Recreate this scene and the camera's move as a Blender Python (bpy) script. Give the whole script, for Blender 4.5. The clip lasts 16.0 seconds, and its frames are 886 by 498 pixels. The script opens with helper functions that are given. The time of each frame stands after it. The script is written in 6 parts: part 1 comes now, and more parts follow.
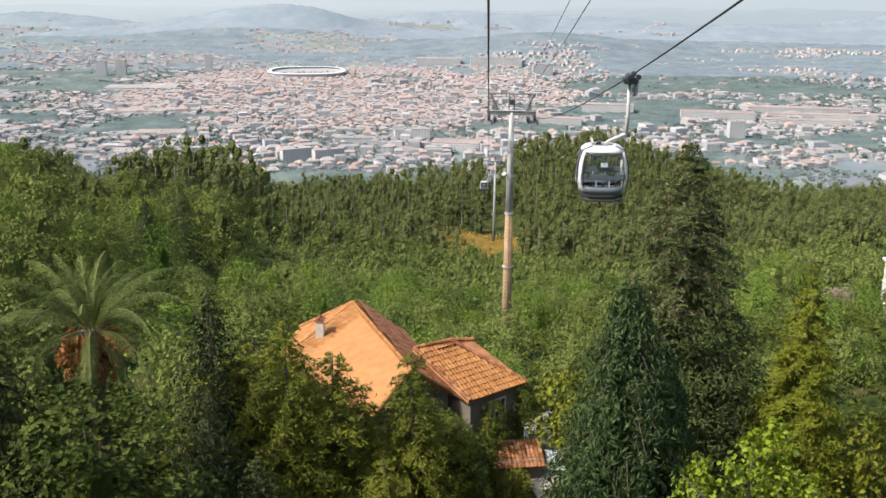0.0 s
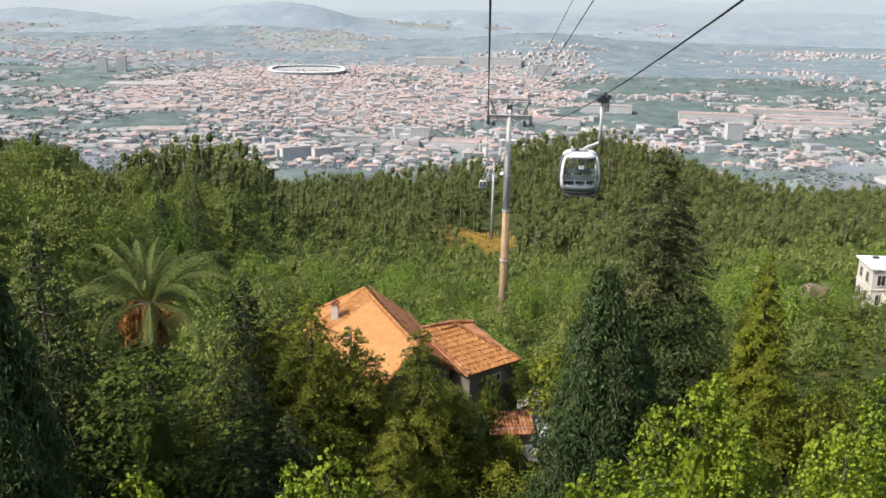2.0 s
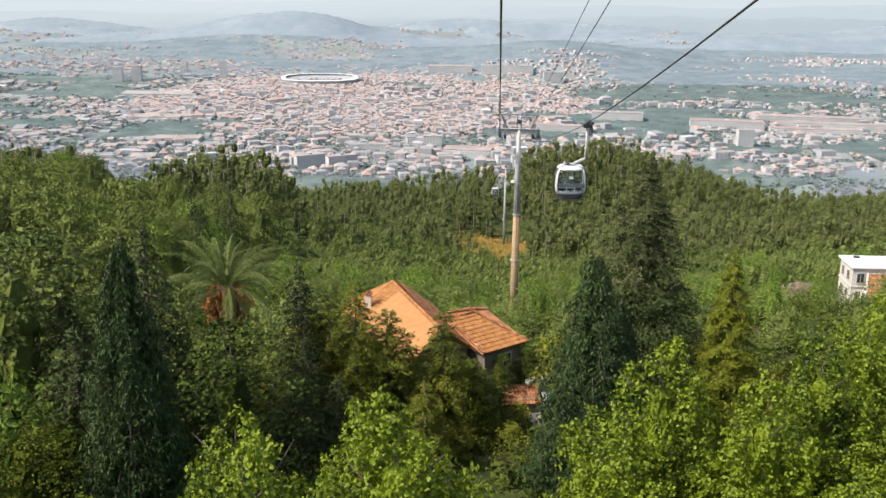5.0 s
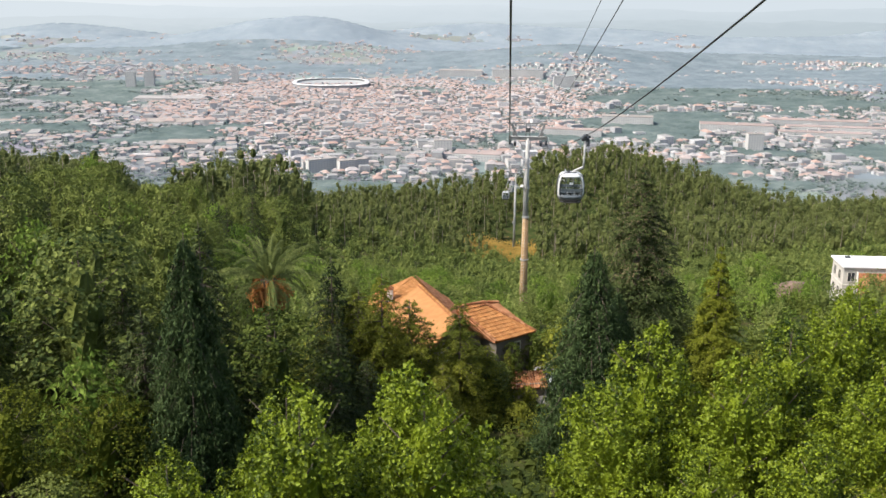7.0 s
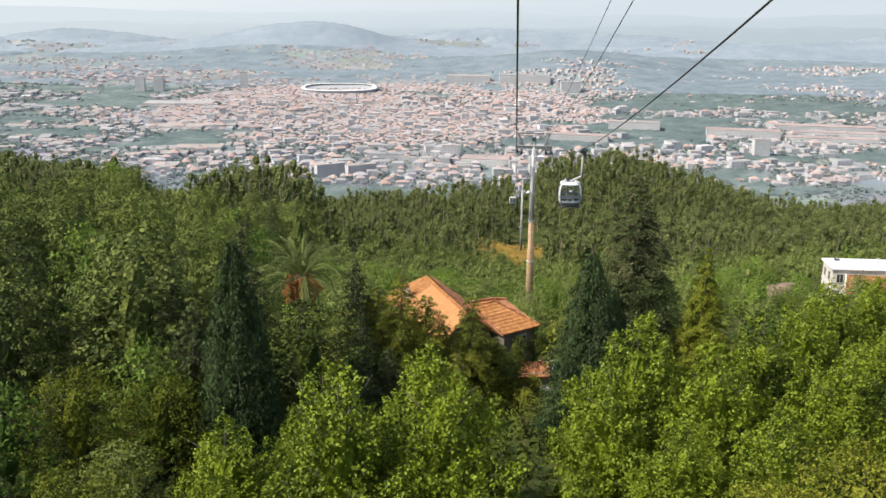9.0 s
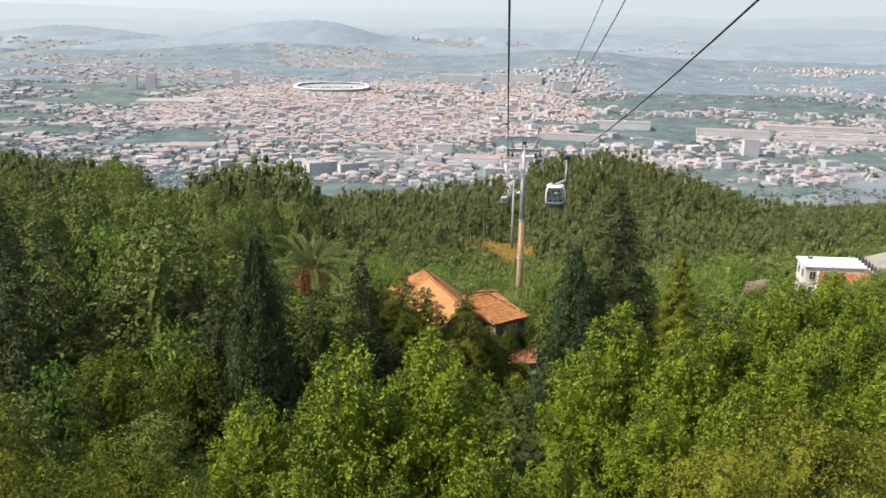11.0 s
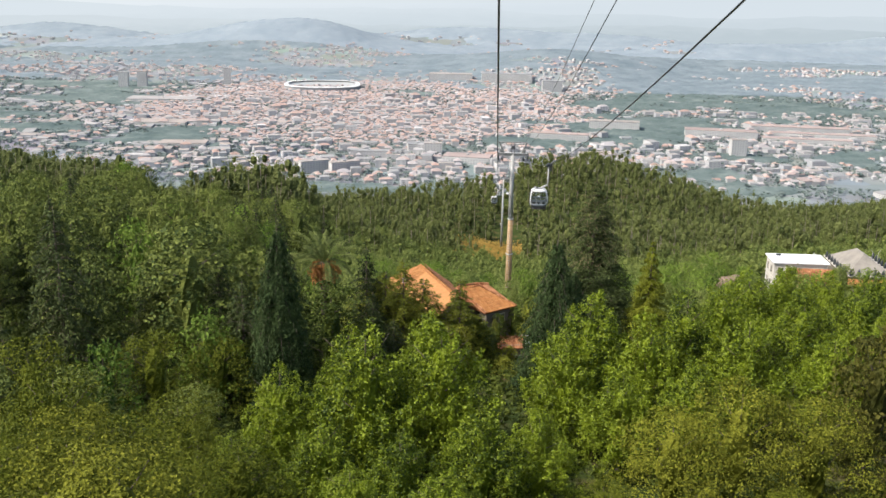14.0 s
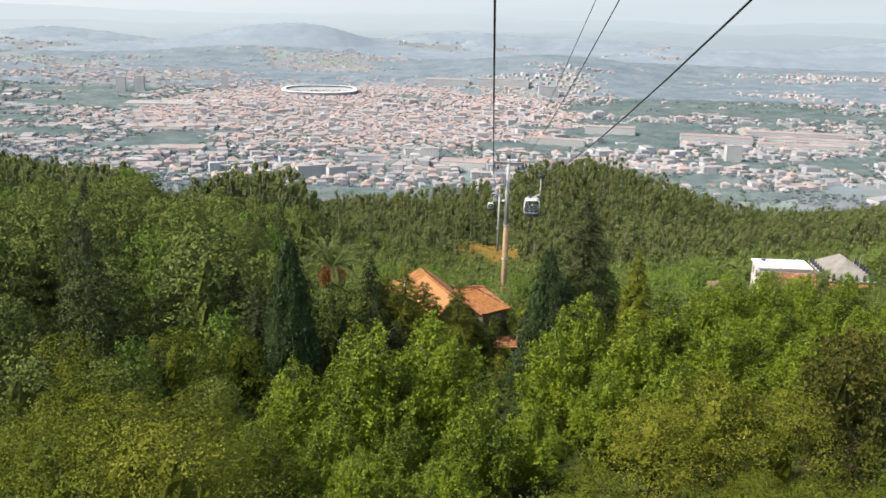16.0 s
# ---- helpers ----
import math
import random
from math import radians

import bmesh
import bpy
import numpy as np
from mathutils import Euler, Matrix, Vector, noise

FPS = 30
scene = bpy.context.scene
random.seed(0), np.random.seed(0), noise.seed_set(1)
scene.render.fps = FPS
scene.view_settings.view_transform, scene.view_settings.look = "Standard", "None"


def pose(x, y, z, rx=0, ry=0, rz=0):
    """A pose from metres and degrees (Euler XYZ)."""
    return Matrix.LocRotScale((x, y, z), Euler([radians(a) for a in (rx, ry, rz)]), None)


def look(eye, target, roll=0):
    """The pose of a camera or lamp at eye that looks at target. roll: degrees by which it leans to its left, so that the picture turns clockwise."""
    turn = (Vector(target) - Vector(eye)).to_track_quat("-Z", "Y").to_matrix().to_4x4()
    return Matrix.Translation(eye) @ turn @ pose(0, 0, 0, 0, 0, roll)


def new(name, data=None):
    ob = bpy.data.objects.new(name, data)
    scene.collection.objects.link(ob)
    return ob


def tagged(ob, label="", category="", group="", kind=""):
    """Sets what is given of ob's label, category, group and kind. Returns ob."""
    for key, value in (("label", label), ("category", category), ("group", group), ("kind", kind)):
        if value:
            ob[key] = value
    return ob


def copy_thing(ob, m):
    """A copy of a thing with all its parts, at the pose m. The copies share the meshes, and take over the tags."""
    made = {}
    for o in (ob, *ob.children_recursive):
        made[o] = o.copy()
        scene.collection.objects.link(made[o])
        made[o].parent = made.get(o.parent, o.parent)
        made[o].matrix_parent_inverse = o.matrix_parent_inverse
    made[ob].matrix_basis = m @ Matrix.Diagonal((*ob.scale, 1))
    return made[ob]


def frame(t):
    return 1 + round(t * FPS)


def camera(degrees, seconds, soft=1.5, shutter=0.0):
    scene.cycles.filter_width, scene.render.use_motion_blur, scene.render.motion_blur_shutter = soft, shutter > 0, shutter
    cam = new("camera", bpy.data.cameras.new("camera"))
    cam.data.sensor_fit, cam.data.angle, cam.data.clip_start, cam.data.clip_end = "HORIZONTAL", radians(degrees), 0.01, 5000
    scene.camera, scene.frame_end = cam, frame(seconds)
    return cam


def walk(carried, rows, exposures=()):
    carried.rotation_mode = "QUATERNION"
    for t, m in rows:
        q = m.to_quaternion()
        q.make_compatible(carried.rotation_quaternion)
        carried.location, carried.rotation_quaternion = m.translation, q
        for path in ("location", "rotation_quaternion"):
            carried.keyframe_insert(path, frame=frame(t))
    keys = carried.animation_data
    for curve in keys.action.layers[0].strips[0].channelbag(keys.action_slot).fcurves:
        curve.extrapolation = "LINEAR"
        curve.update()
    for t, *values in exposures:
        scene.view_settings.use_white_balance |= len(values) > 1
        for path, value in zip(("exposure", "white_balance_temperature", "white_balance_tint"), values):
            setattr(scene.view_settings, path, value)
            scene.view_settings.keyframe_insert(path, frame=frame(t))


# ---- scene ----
cam = camera(48.0, 16.0)
PATH = [
    (0.0, (0.000, 0.000, 340.000), (-4.575, 95.601, 311.027), 0.41),
    (0.5, (-0.020, -2.242, 340.482), (-4.438, 93.290, 311.256), 0.70),
    (1.0, (-0.040, -4.538, 340.975), (-4.389, 90.987, 311.715), 0.93),
    (1.5, (-0.033, -6.702, 341.473), (-4.426, 88.834, 312.259), 0.90),
    (2.0, (-0.026, -8.914, 341.982), (-4.381, 86.678, 312.943), 0.96),
    (2.5, (-0.019, -11.168, 342.501), (-4.541, 84.451, 313.576), 0.84),
    (3.0, (-0.012, -13.461, 343.029), (-4.724, 82.188, 314.236), 0.74),
    (3.5, (-0.005, -15.788, 343.566), (-4.986, 79.891, 314.919), 0.57),
    (4.0, (0.002, -18.146, 344.112), (-5.187, 77.581, 315.662), 0.63),
    (6.5, (0.038, -30.252, 346.941), (-6.313, 65.458, 318.668), 0.36),
    (7.0, (0.045, -32.707, 347.523), (-6.611, 63.056, 319.505), 0.40),
    (7.5, (0.052, -35.165, 348.109), (-6.902, 60.603, 320.177), 0.31),
    (8.0, (0.059, -37.621, 348.699), (-7.186, 58.181, 320.958), 0.31),
    (8.5, (0.066, -40.070, 349.291), (-7.383, 55.770, 321.735), 0.37),
    (11.0, (0.101, -52.080, 352.274), (-6.370, 43.800, 324.613), 0.79),
    (11.5, (0.108, -54.407, 352.871), (-6.248, 41.429, 325.031), 0.78),
    (12.0, (0.115, -56.698, 353.466), (-5.782, 39.114, 325.446), 0.93),
    (12.5, (0.122, -58.951, 354.060), (-5.413, 36.863, 325.970), 1.02),
    (13.0, (0.130, -61.161, 354.650), (-5.340, 34.664, 326.585), 1.03),
    (13.5, (0.137, -63.323, 355.238), (-5.306, 32.538, 327.291), 1.16),
    (14.0, (0.144, -65.435, 355.822), (-5.309, 30.457, 327.981), 1.09),
    (14.5, (0.151, -67.491, 356.401), (-5.228, 28.453, 328.728), 1.17),
    (15.0, (0.158, -69.488, 356.976), (-5.211, 26.482, 329.392), 1.17),
    (15.5, (0.165, -71.422, 357.544), (-5.097, 24.580, 330.047), 1.21),
    (16.0, (0.172, -73.288, 358.107), (-4.919, 22.757, 330.728), 1.27),
]
walk(cam, [(t, look(eye, target, roll)) for t, eye, target, roll in PATH])

# ---- world and light ----
SUN_FROM = Vector((-0.78, -0.42, 1.0)).normalized()
world = bpy.data.worlds.new("sky")
scene.world = world
world.use_nodes = True
wn = world.node_tree.nodes
wl = world.node_tree.links
sky = wn.new("ShaderNodeTexSky")
sky.sky_type = "NISHITA"
sky.sun_disc = False
sky.sun_elevation = math.asin(SUN_FROM.z)
sky.sun_rotation = math.atan2(SUN_FROM.x, SUN_FROM.y)
sky.air_density, sky.dust_density, sky.ozone_density = 1.0, 4.0, 1.0
wn["Background"].inputs[1].default_value = 0.15
wl.new(sky.outputs[0], wn["Background"].inputs[0])
sun = new("sun", bpy.data.lights.new("sun", "SUN"))
sun.data.energy, sun.data.angle, sun.data.color = 3.4, radians(1.2), (1.0, 0.94, 0.84)
sun.matrix_world = look(SUN_FROM * 100, (0, 0, 0))
scene.view_settings.exposure = 0.62

RNG = np.random.default_rng(7)


# ---- materials ----
def material(name, rough=0.8, metal=0.0):
    m = bpy.data.materials.new(name)
    m.use_nodes = True
    b = m.node_tree.nodes["Principled BSDF"]
    b.inputs["Roughness"].default_value, b.inputs["Metallic"].default_value = rough, metal
    return m, m.node_tree.nodes, m.node_tree.links, b


def ramp(nodes, stops):
    r = nodes.new("ShaderNodeValToRGB")
    while len(r.color_ramp.elements) < len(stops):
        r.color_ramp.elements.new(0.5)
    for e, (p, c) in zip(r.color_ramp.elements, stops):
        e.position, e.color = p, (*c, 1)
    return r


def worn(name, a, b, scale=1.0, rough=0.8, metal=0.0, bump=0.2, fine=12.0, spread=0.2):
    """A surface whose colour wanders from a to b in large stains and fine grain, with relief."""
    m, n, l, p = material(name, rough, metal)
    geo = n.new("ShaderNodeNewGeometry")
    big, small = n.new("ShaderNodeTexNoise"), n.new("ShaderNodeTexNoise")
    big.inputs["Scale"].default_value, big.inputs["Detail"].default_value = scale, 5
    small.inputs["Scale"].default_value, small.inputs["Detail"].default_value = scale * fine, 3
    for t in (big, small):
        l.new(geo.outputs["Position"], t.inputs["Vector"])
    mix = n.new("ShaderNodeMath")
    mix.operation = "MULTIPLY_ADD"
    mix.inputs[1].default_value = 0.35
    l.new(small.outputs[0], mix.inputs[0])
    half = n.new("ShaderNodeMath")
    half.operation = "MULTIPLY"
    half.inputs[1].default_value = 0.65
    l.new(big.outputs[0], half.inputs[0])
    l.new(half.outputs[0], mix.inputs[2])
    r = ramp(n, [(0.5 - spread, a), (0.5 + spread, b)])
    l.new(mix.outputs[0], r.inputs[0])
    l.new(r.outputs[0], p.inputs["Base Color"])
    if bump:
        bp = n.new("ShaderNodeBump")
        bp.inputs["Strength"].default_value = bump
        bp.inputs["Distance"].default_value = 0.05
        l.new(small.outputs[0], bp.inputs["Height"])
        l.new(bp.outputs[0], p.inputs["Normal"])
    return m


def varied(name, stops, rough=0.85, grain=0.25, scale=3.0):
    """Each piece takes its own colour from the stops; grain dulls it unevenly."""
    m, n, l, p = material(name, rough)
    geo, inf = n.new("ShaderNodeNewGeometry"), n.new("ShaderNodeObjectInfo")
    add = n.new("ShaderNodeMath")
    add.operation = "ADD"
    l.new(geo.outputs["Random Per Island"], add.inputs[0])
    l.new(inf.outputs["Random"], add.inputs[1])
    fr = n.new("ShaderNodeMath")
    fr.operation = "FRACT"
    l.new(add.outputs[0], fr.inputs[0])
    r = ramp(n, stops)
    l.new(fr.outputs[0], r.inputs[0])
    t = n.new("ShaderNodeTexNoise")
    t.inputs["Scale"].default_value, t.inputs["Detail"].default_value = scale, 6
    l.new(geo.outputs["Position"], t.inputs["Vector"])
    g = ramp(n, [(0.35, (1 - grain,) * 3), (0.65, (1.0, 1.0, 1.0))])
    l.new(t.outputs[0], g.inputs[0])
    mx = n.new("ShaderNodeMix")
    mx.data_type, mx.blend_type = "RGBA", "MULTIPLY"
    mx.inputs["Factor"].default_value = 1.0
    l.new(r.outputs[0], mx.inputs["A"])
    l.new(g.outputs[0], mx.inputs["B"])
    l.new(mx.outputs["Result"], p.inputs["Base Color"])
    p.inputs["Specular IOR Level"].default_value = 0.2
    return m


def foliage(name, dark, light, patch=0.25, shine=0.65, glow=0.35, gloss=0.12, speck=0.28):
    """Leaves: each its own green, whole trees and patches differ, some light comes through."""
    m, n, l, p = material(name, shine)
    geo, inf = n.new("ShaderNodeNewGeometry"), n.new("ShaderNodeObjectInfo")
    t = n.new("ShaderNodeTexNoise")
    t.inputs["Scale"].default_value, t.inputs["Detail"].default_value = patch, 3
    l.new(geo.outputs["Position"], t.inputs["Vector"])
    fine = n.new("ShaderNodeTexNoise")
    fine.inputs["Scale"].default_value, fine.inputs["Detail"].default_value = patch * 9, 4
    l.new(geo.outputs["Position"], fine.inputs["Vector"])
    both = n.new("ShaderNodeMath")
    both.operation = "MULTIPLY_ADD"
    both.inputs[1].default_value = 0.55
    l.new(fine.outputs[0], both.inputs[0])
    l.new(geo.outputs["Random Per Island"], both.inputs[2])
    bp = n.new("ShaderNodeBump")
    bp.inputs["Strength"].default_value, bp.inputs["Distance"].default_value = 0.6, 0.4
    l.new(fine.outputs[0], bp.inputs["Height"])
    l.new(bp.outputs[0], p.inputs["Normal"])
    a = n.new("ShaderNodeMath")
    a.operation = "MULTIPLY_ADD"
    a.inputs[1].default_value = speck
    l.new(both.outputs[0], a.inputs[0])
    l.new(t.outputs[0], a.inputs[2])
    b = n.new("ShaderNodeMath")
    b.operation = "MULTIPLY_ADD"
    b.inputs[1].default_value = 0.25
    l.new(inf.outputs["Random"], b.inputs[0])
    l.new(a.outputs[0], b.inputs[2])
    mid = tuple((x + y) / 2 for x, y in zip(dark, light))
    r = ramp(n, [(0.27 + 0.75 * speck, dark), (0.53 + 0.75 * speck, mid), (0.71 + 0.75 * speck, light)])
    l.new(b.outputs[0], r.inputs[0])
    l.new(r.outputs[0], p.inputs["Base Color"])
    p.inputs["Specular IOR Level"].default_value = gloss
    tr = n.new("ShaderNodeBsdfTranslucent")
    l.new(r.outputs[0], tr.inputs[0])
    mx = n.new("ShaderNodeMixShader")
    mx.inputs[0].default_value = glow
    l.new(p.outputs[0], mx.inputs[1])
    l.new(tr.outputs[0], mx.inputs[2])
    l.new(mx.outputs[0], n["Material Output"].inputs[0])
    return m


LEAF_PLANE = foliage("plane_leaf", (0.021, 0.044, 0.004), (0.17, 0.225, 0.014), shine=0.45, gloss=0.22, glow=0.2, speck=0.55)
LEAF_OLIVE = foliage("oak_leaf", (0.022, 0.036, 0.004), (0.115, 0.135, 0.014), gloss=0.08, glow=0.2, speck=0.45)
LEAF_PALE_OAK = foliage("pale_oak_leaf", (0.04, 0.054, 0.007), (0.185, 0.195, 0.022), gloss=0.08, glow=0.2, speck=0.45)
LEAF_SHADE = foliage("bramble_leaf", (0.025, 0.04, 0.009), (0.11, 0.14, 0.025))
LEAF_BRONZE = foliage("bronze_leaf", (0.035, 0.042, 0.008), (0.12, 0.115, 0.022))
LEAF_CEDAR = foliage("cedar_needle", (0.014, 0.032, 0.012), (0.065, 0.1, 0.034), glow=0.15, speck=0.45)
LEAF_GOLD = foliage("golden_cypress", (0.03, 0.05, 0.006), (0.16, 0.18, 0.018), glow=0.2, speck=0.45)
LEAF_SPRUCE = foliage("spruce_needle", (0.016, 0.03, 0.01), (0.062, 0.082, 0.025), glow=0.1, speck=0.45)
LEAF_PINE = foliage("pine_needle", (0.02, 0.036, 0.006), (0.075, 0.1, 0.016), glow=0.2, speck=0.45)
LEAF_WOOD = foliage("mixed_leaf", (0.034, 0.056, 0.014), (0.145, 0.175, 0.04), glow=0.18, speck=0.45)
LEAF_LARCH = foliage("larch_needle", (0.045, 0.062, 0.008), (0.19, 0.205, 0.026), glow=0.2)
LEAF_DEAD = foliage("dry_needle", (0.09, 0.068, 0.04), (0.19, 0.145, 0.085), glow=0.05)
LEAF_SHRUB = foliage("shrub_leaf", (0.055, 0.088, 0.022), (0.195, 0.235, 0.064), patch=0.06)
LEAF_BRIGHT = foliage("fresh_leaf", (0.05, 0.1, 0.016), (0.19, 0.27, 0.045), patch=0.06)
LEAF_EUCALYPT = foliage("eucalypt_leaf", (0.038, 0.057, 0.018), (0.138, 0.16, 0.052), patch=0.13)
LEAF_PALM = foliage("palm_leaf", (0.045, 0.066, 0.016), (0.13, 0.155, 0.045), glow=0.2)
# Valley greens: paled and blued with distance, haze painted into the leaf colour.
LEAF_TOWN_HAZED = foliage("hazed_town_leaf", (0.075, 0.108, 0.104), (0.165, 0.203, 0.19), patch=0.02, glow=0.05)
LEAF_FAR_HAZED = foliage("hazed_far_leaf", (0.115, 0.155, 0.178), (0.19, 0.23, 0.252), patch=0.014, glow=0.05)
LEAF_FARTHEST_HAZED = foliage("hazed_farthest_leaf", (0.185, 0.23, 0.268), (0.24, 0.285, 0.32), patch=0.01, glow=0.05)
BARK = worn("bark", (0.05, 0.04, 0.03), (0.14, 0.11, 0.085), 3.0, 0.95, bump=0.6)
BARK_PALE = worn("pale_bark", (0.16, 0.13, 0.1), (0.3, 0.26, 0.21), 2.0, 0.9, bump=0.4)
PALM_BOOT = worn("palm_boots", (0.16, 0.06, 0.015), (0.42, 0.19, 0.05), 5.0, 0.9, bump=0.8)
DATE_FRUIT = worn("date_fruit", (0.35, 0.12, 0.02), (0.55, 0.24, 0.05), 6.0, 0.6)
STEEL = worn("galvanised_steel", (0.34, 0.34, 0.33), (0.48, 0.48, 0.47), 1.2, 0.55, 0.12, bump=0.05)
HEAD_STEEL = worn("grey_head_steel", (0.13, 0.14, 0.14), (0.24, 0.25, 0.25), 1.2, 0.6, 0.3, bump=0.05)
RUST = worn("rusty_paint", (0.24, 0.15, 0.07), (0.4, 0.27, 0.14), 0.8, 0.75, 0.1, bump=0.1)
DARK_STEEL = worn("dark_steel", (0.03, 0.035, 0.04), (0.08, 0.09, 0.1), 3.0, 0.5, 0.4, bump=0.05)
CABLE = worn("wire_rope", (0.03, 0.032, 0.035), (0.06, 0.062, 0.065), 8.0, 0.5, 0.6, bump=0.0)
CABIN_WHITE = worn("white_lacquer", (0.52, 0.54, 0.55), (0.66, 0.67, 0.68), 1.5, 0.3, bump=0.0)
CABIN_GREY = worn("grey_lacquer", (0.12, 0.145, 0.17), (0.17, 0.195, 0.22), 1.5, 0.4, bump=0.0)
RUBBER = worn("black_rubber", (0.012, 0.012, 0.013), (0.03, 0.03, 0.03), 4.0, 0.7, bump=0.0)
STICKER = worn("white_sticker", (0.7, 0.75, 0.8), (0.8, 0.83, 0.86), 3.0, 0.6, bump=0.0)
PLASTER = worn("white_plaster", (0.36, 0.34, 0.3), (0.6, 0.575, 0.53), 0.5, 0.9, bump=0.2)
PLASTER_DARK = worn("dark_plaster", (0.11, 0.095, 0.075), (0.22, 0.19, 0.155), 0.6, 0.95, bump=0.3)
ROOF_WHITE = worn("white_roof_paint", (0.7, 0.72, 0.74), (0.82, 0.83, 0.84), 0.4, 0.6, bump=0.1)
ROOF_GREY = worn("grey_fibre_cement", (0.17, 0.155, 0.135), (0.28, 0.26, 0.225), 0.6, 0.9, bump=0.3)
TILE = varied("clay_tile", [(0.0, (0.33, 0.15, 0.05)), (0.5, (0.385, 0.182, 0.066)), (1.0, (0.43, 0.215, 0.085))], 0.8, 0.2, 1.2)
# TILE's clay again, a touch redder and darker for the wing's shade.
TILE_WING = varied("wing_shade_clay_tile", [(0.0, (0.34, 0.145, 0.05)), (0.5, (0.38, 0.172, 0.06)), (1.0, (0.43, 0.205, 0.078))], 0.85, 0.25, 1.5)
# Brown tile; on the clay house it stands in for shade on dim slopes.
TILE_BROWN_SHADE = varied("brown_and_shaded_clay_tile", [(0.0, (0.26, 0.1, 0.045)), (0.5, (0.36, 0.16, 0.075)), (1.0, (0.46, 0.23, 0.12))], 0.85, 0.35, 1.5)
WOOD = worn("window_wood", (0.12, 0.08, 0.05), (0.22, 0.15, 0.1), 4.0, 0.7, bump=0.1)
ROCK = worn("granite", (0.1, 0.068, 0.048), (0.22, 0.155, 0.115), 0.6, 0.95, bump=0.7)
ASPHALT = worn("asphalt", (0.2, 0.19, 0.17), (0.3, 0.285, 0.26), 0.6, 0.95, bump=0.2)
DRY_GRASS = foliage("dry_grass", (0.16, 0.11, 0.02), (0.34, 0.23, 0.06), patch=0.15, glow=0.1)
# Town colours kept pale, bluish and close together: the valley haze painted in.
TOWN_WALL_HAZED = varied("hazed_town_wall", [(0.0, (0.34, 0.355, 0.375)), (0.35, (0.39, 0.4, 0.412)), (0.6, (0.35, 0.345, 0.34)), (0.88, (0.54, 0.545, 0.552)), (1.0, (0.33, 0.34, 0.358))], 0.9, 0.1, 0.03)
TOWN_ROOF_HAZED = varied("hazed_town_roof", [(0.0, (0.36, 0.26, 0.225)), (0.4, (0.385, 0.295, 0.265)), (0.7, (0.36, 0.335, 0.33)), (1.0, (0.37, 0.36, 0.365))], 0.9, 0.15, 0.03)
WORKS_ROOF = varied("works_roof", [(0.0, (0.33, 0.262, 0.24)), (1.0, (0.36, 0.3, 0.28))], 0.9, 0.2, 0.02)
TOWN_FLAT_HAZED = varied("hazed_town_flat_roof", [(0.0, (0.25, 0.26, 0.265)), (0.45, (0.3, 0.295, 0.285)), (0.8, (0.33, 0.29, 0.26)), (0.9, (0.34, 0.33, 0.32)), (1.0, (0.5, 0.5, 0.5))], 0.85, 0.15, 0.02)
WHITE_WALL_HAZED = varied("hazed_white_wall", [(0.0, (0.4, 0.405, 0.405)), (1.0, (0.5, 0.5, 0.495))], 0.9, 0.15, 0.03)
TOWN_GLASS_HAZED = worn("hazed_window_band", (0.25, 0.268, 0.285), (0.31, 0.325, 0.34), 0.2, 0.3, bump=0.0)
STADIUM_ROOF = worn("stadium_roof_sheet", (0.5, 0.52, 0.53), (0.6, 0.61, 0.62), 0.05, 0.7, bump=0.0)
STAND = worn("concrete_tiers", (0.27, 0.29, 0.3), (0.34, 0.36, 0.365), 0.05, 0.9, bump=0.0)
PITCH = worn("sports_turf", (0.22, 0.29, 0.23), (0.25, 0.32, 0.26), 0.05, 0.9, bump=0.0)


def glass(name):
    m, n, l, p = material(name, 0.03)
    tr, gl, mx = n.new("ShaderNodeBsdfTransparent"), n.new("ShaderNodeBsdfGlossy"), n.new("ShaderNodeMixShader")
    tr.inputs[0].default_value = (0.86, 0.89, 0.89, 1)
    gl.inputs["Roughness"].default_value = 0.03
    fr = n.new("ShaderNodeFresnel")
    fr.inputs[0].default_value = 1.5
    l.new(fr.outputs[0], mx.inputs[0])
    l.new(tr.outputs[0], mx.inputs[1])
    l.new(gl.outputs[0], mx.inputs[2])
    l.new(mx.outputs[0], n["Material Output"].inputs[0])
    return m


GLASS = glass("cabin_glass")
PANE = worn("dark_pane", (0.02, 0.022, 0.025), (0.05, 0.055, 0.06), 0.6, 0.1, bump=0.0)


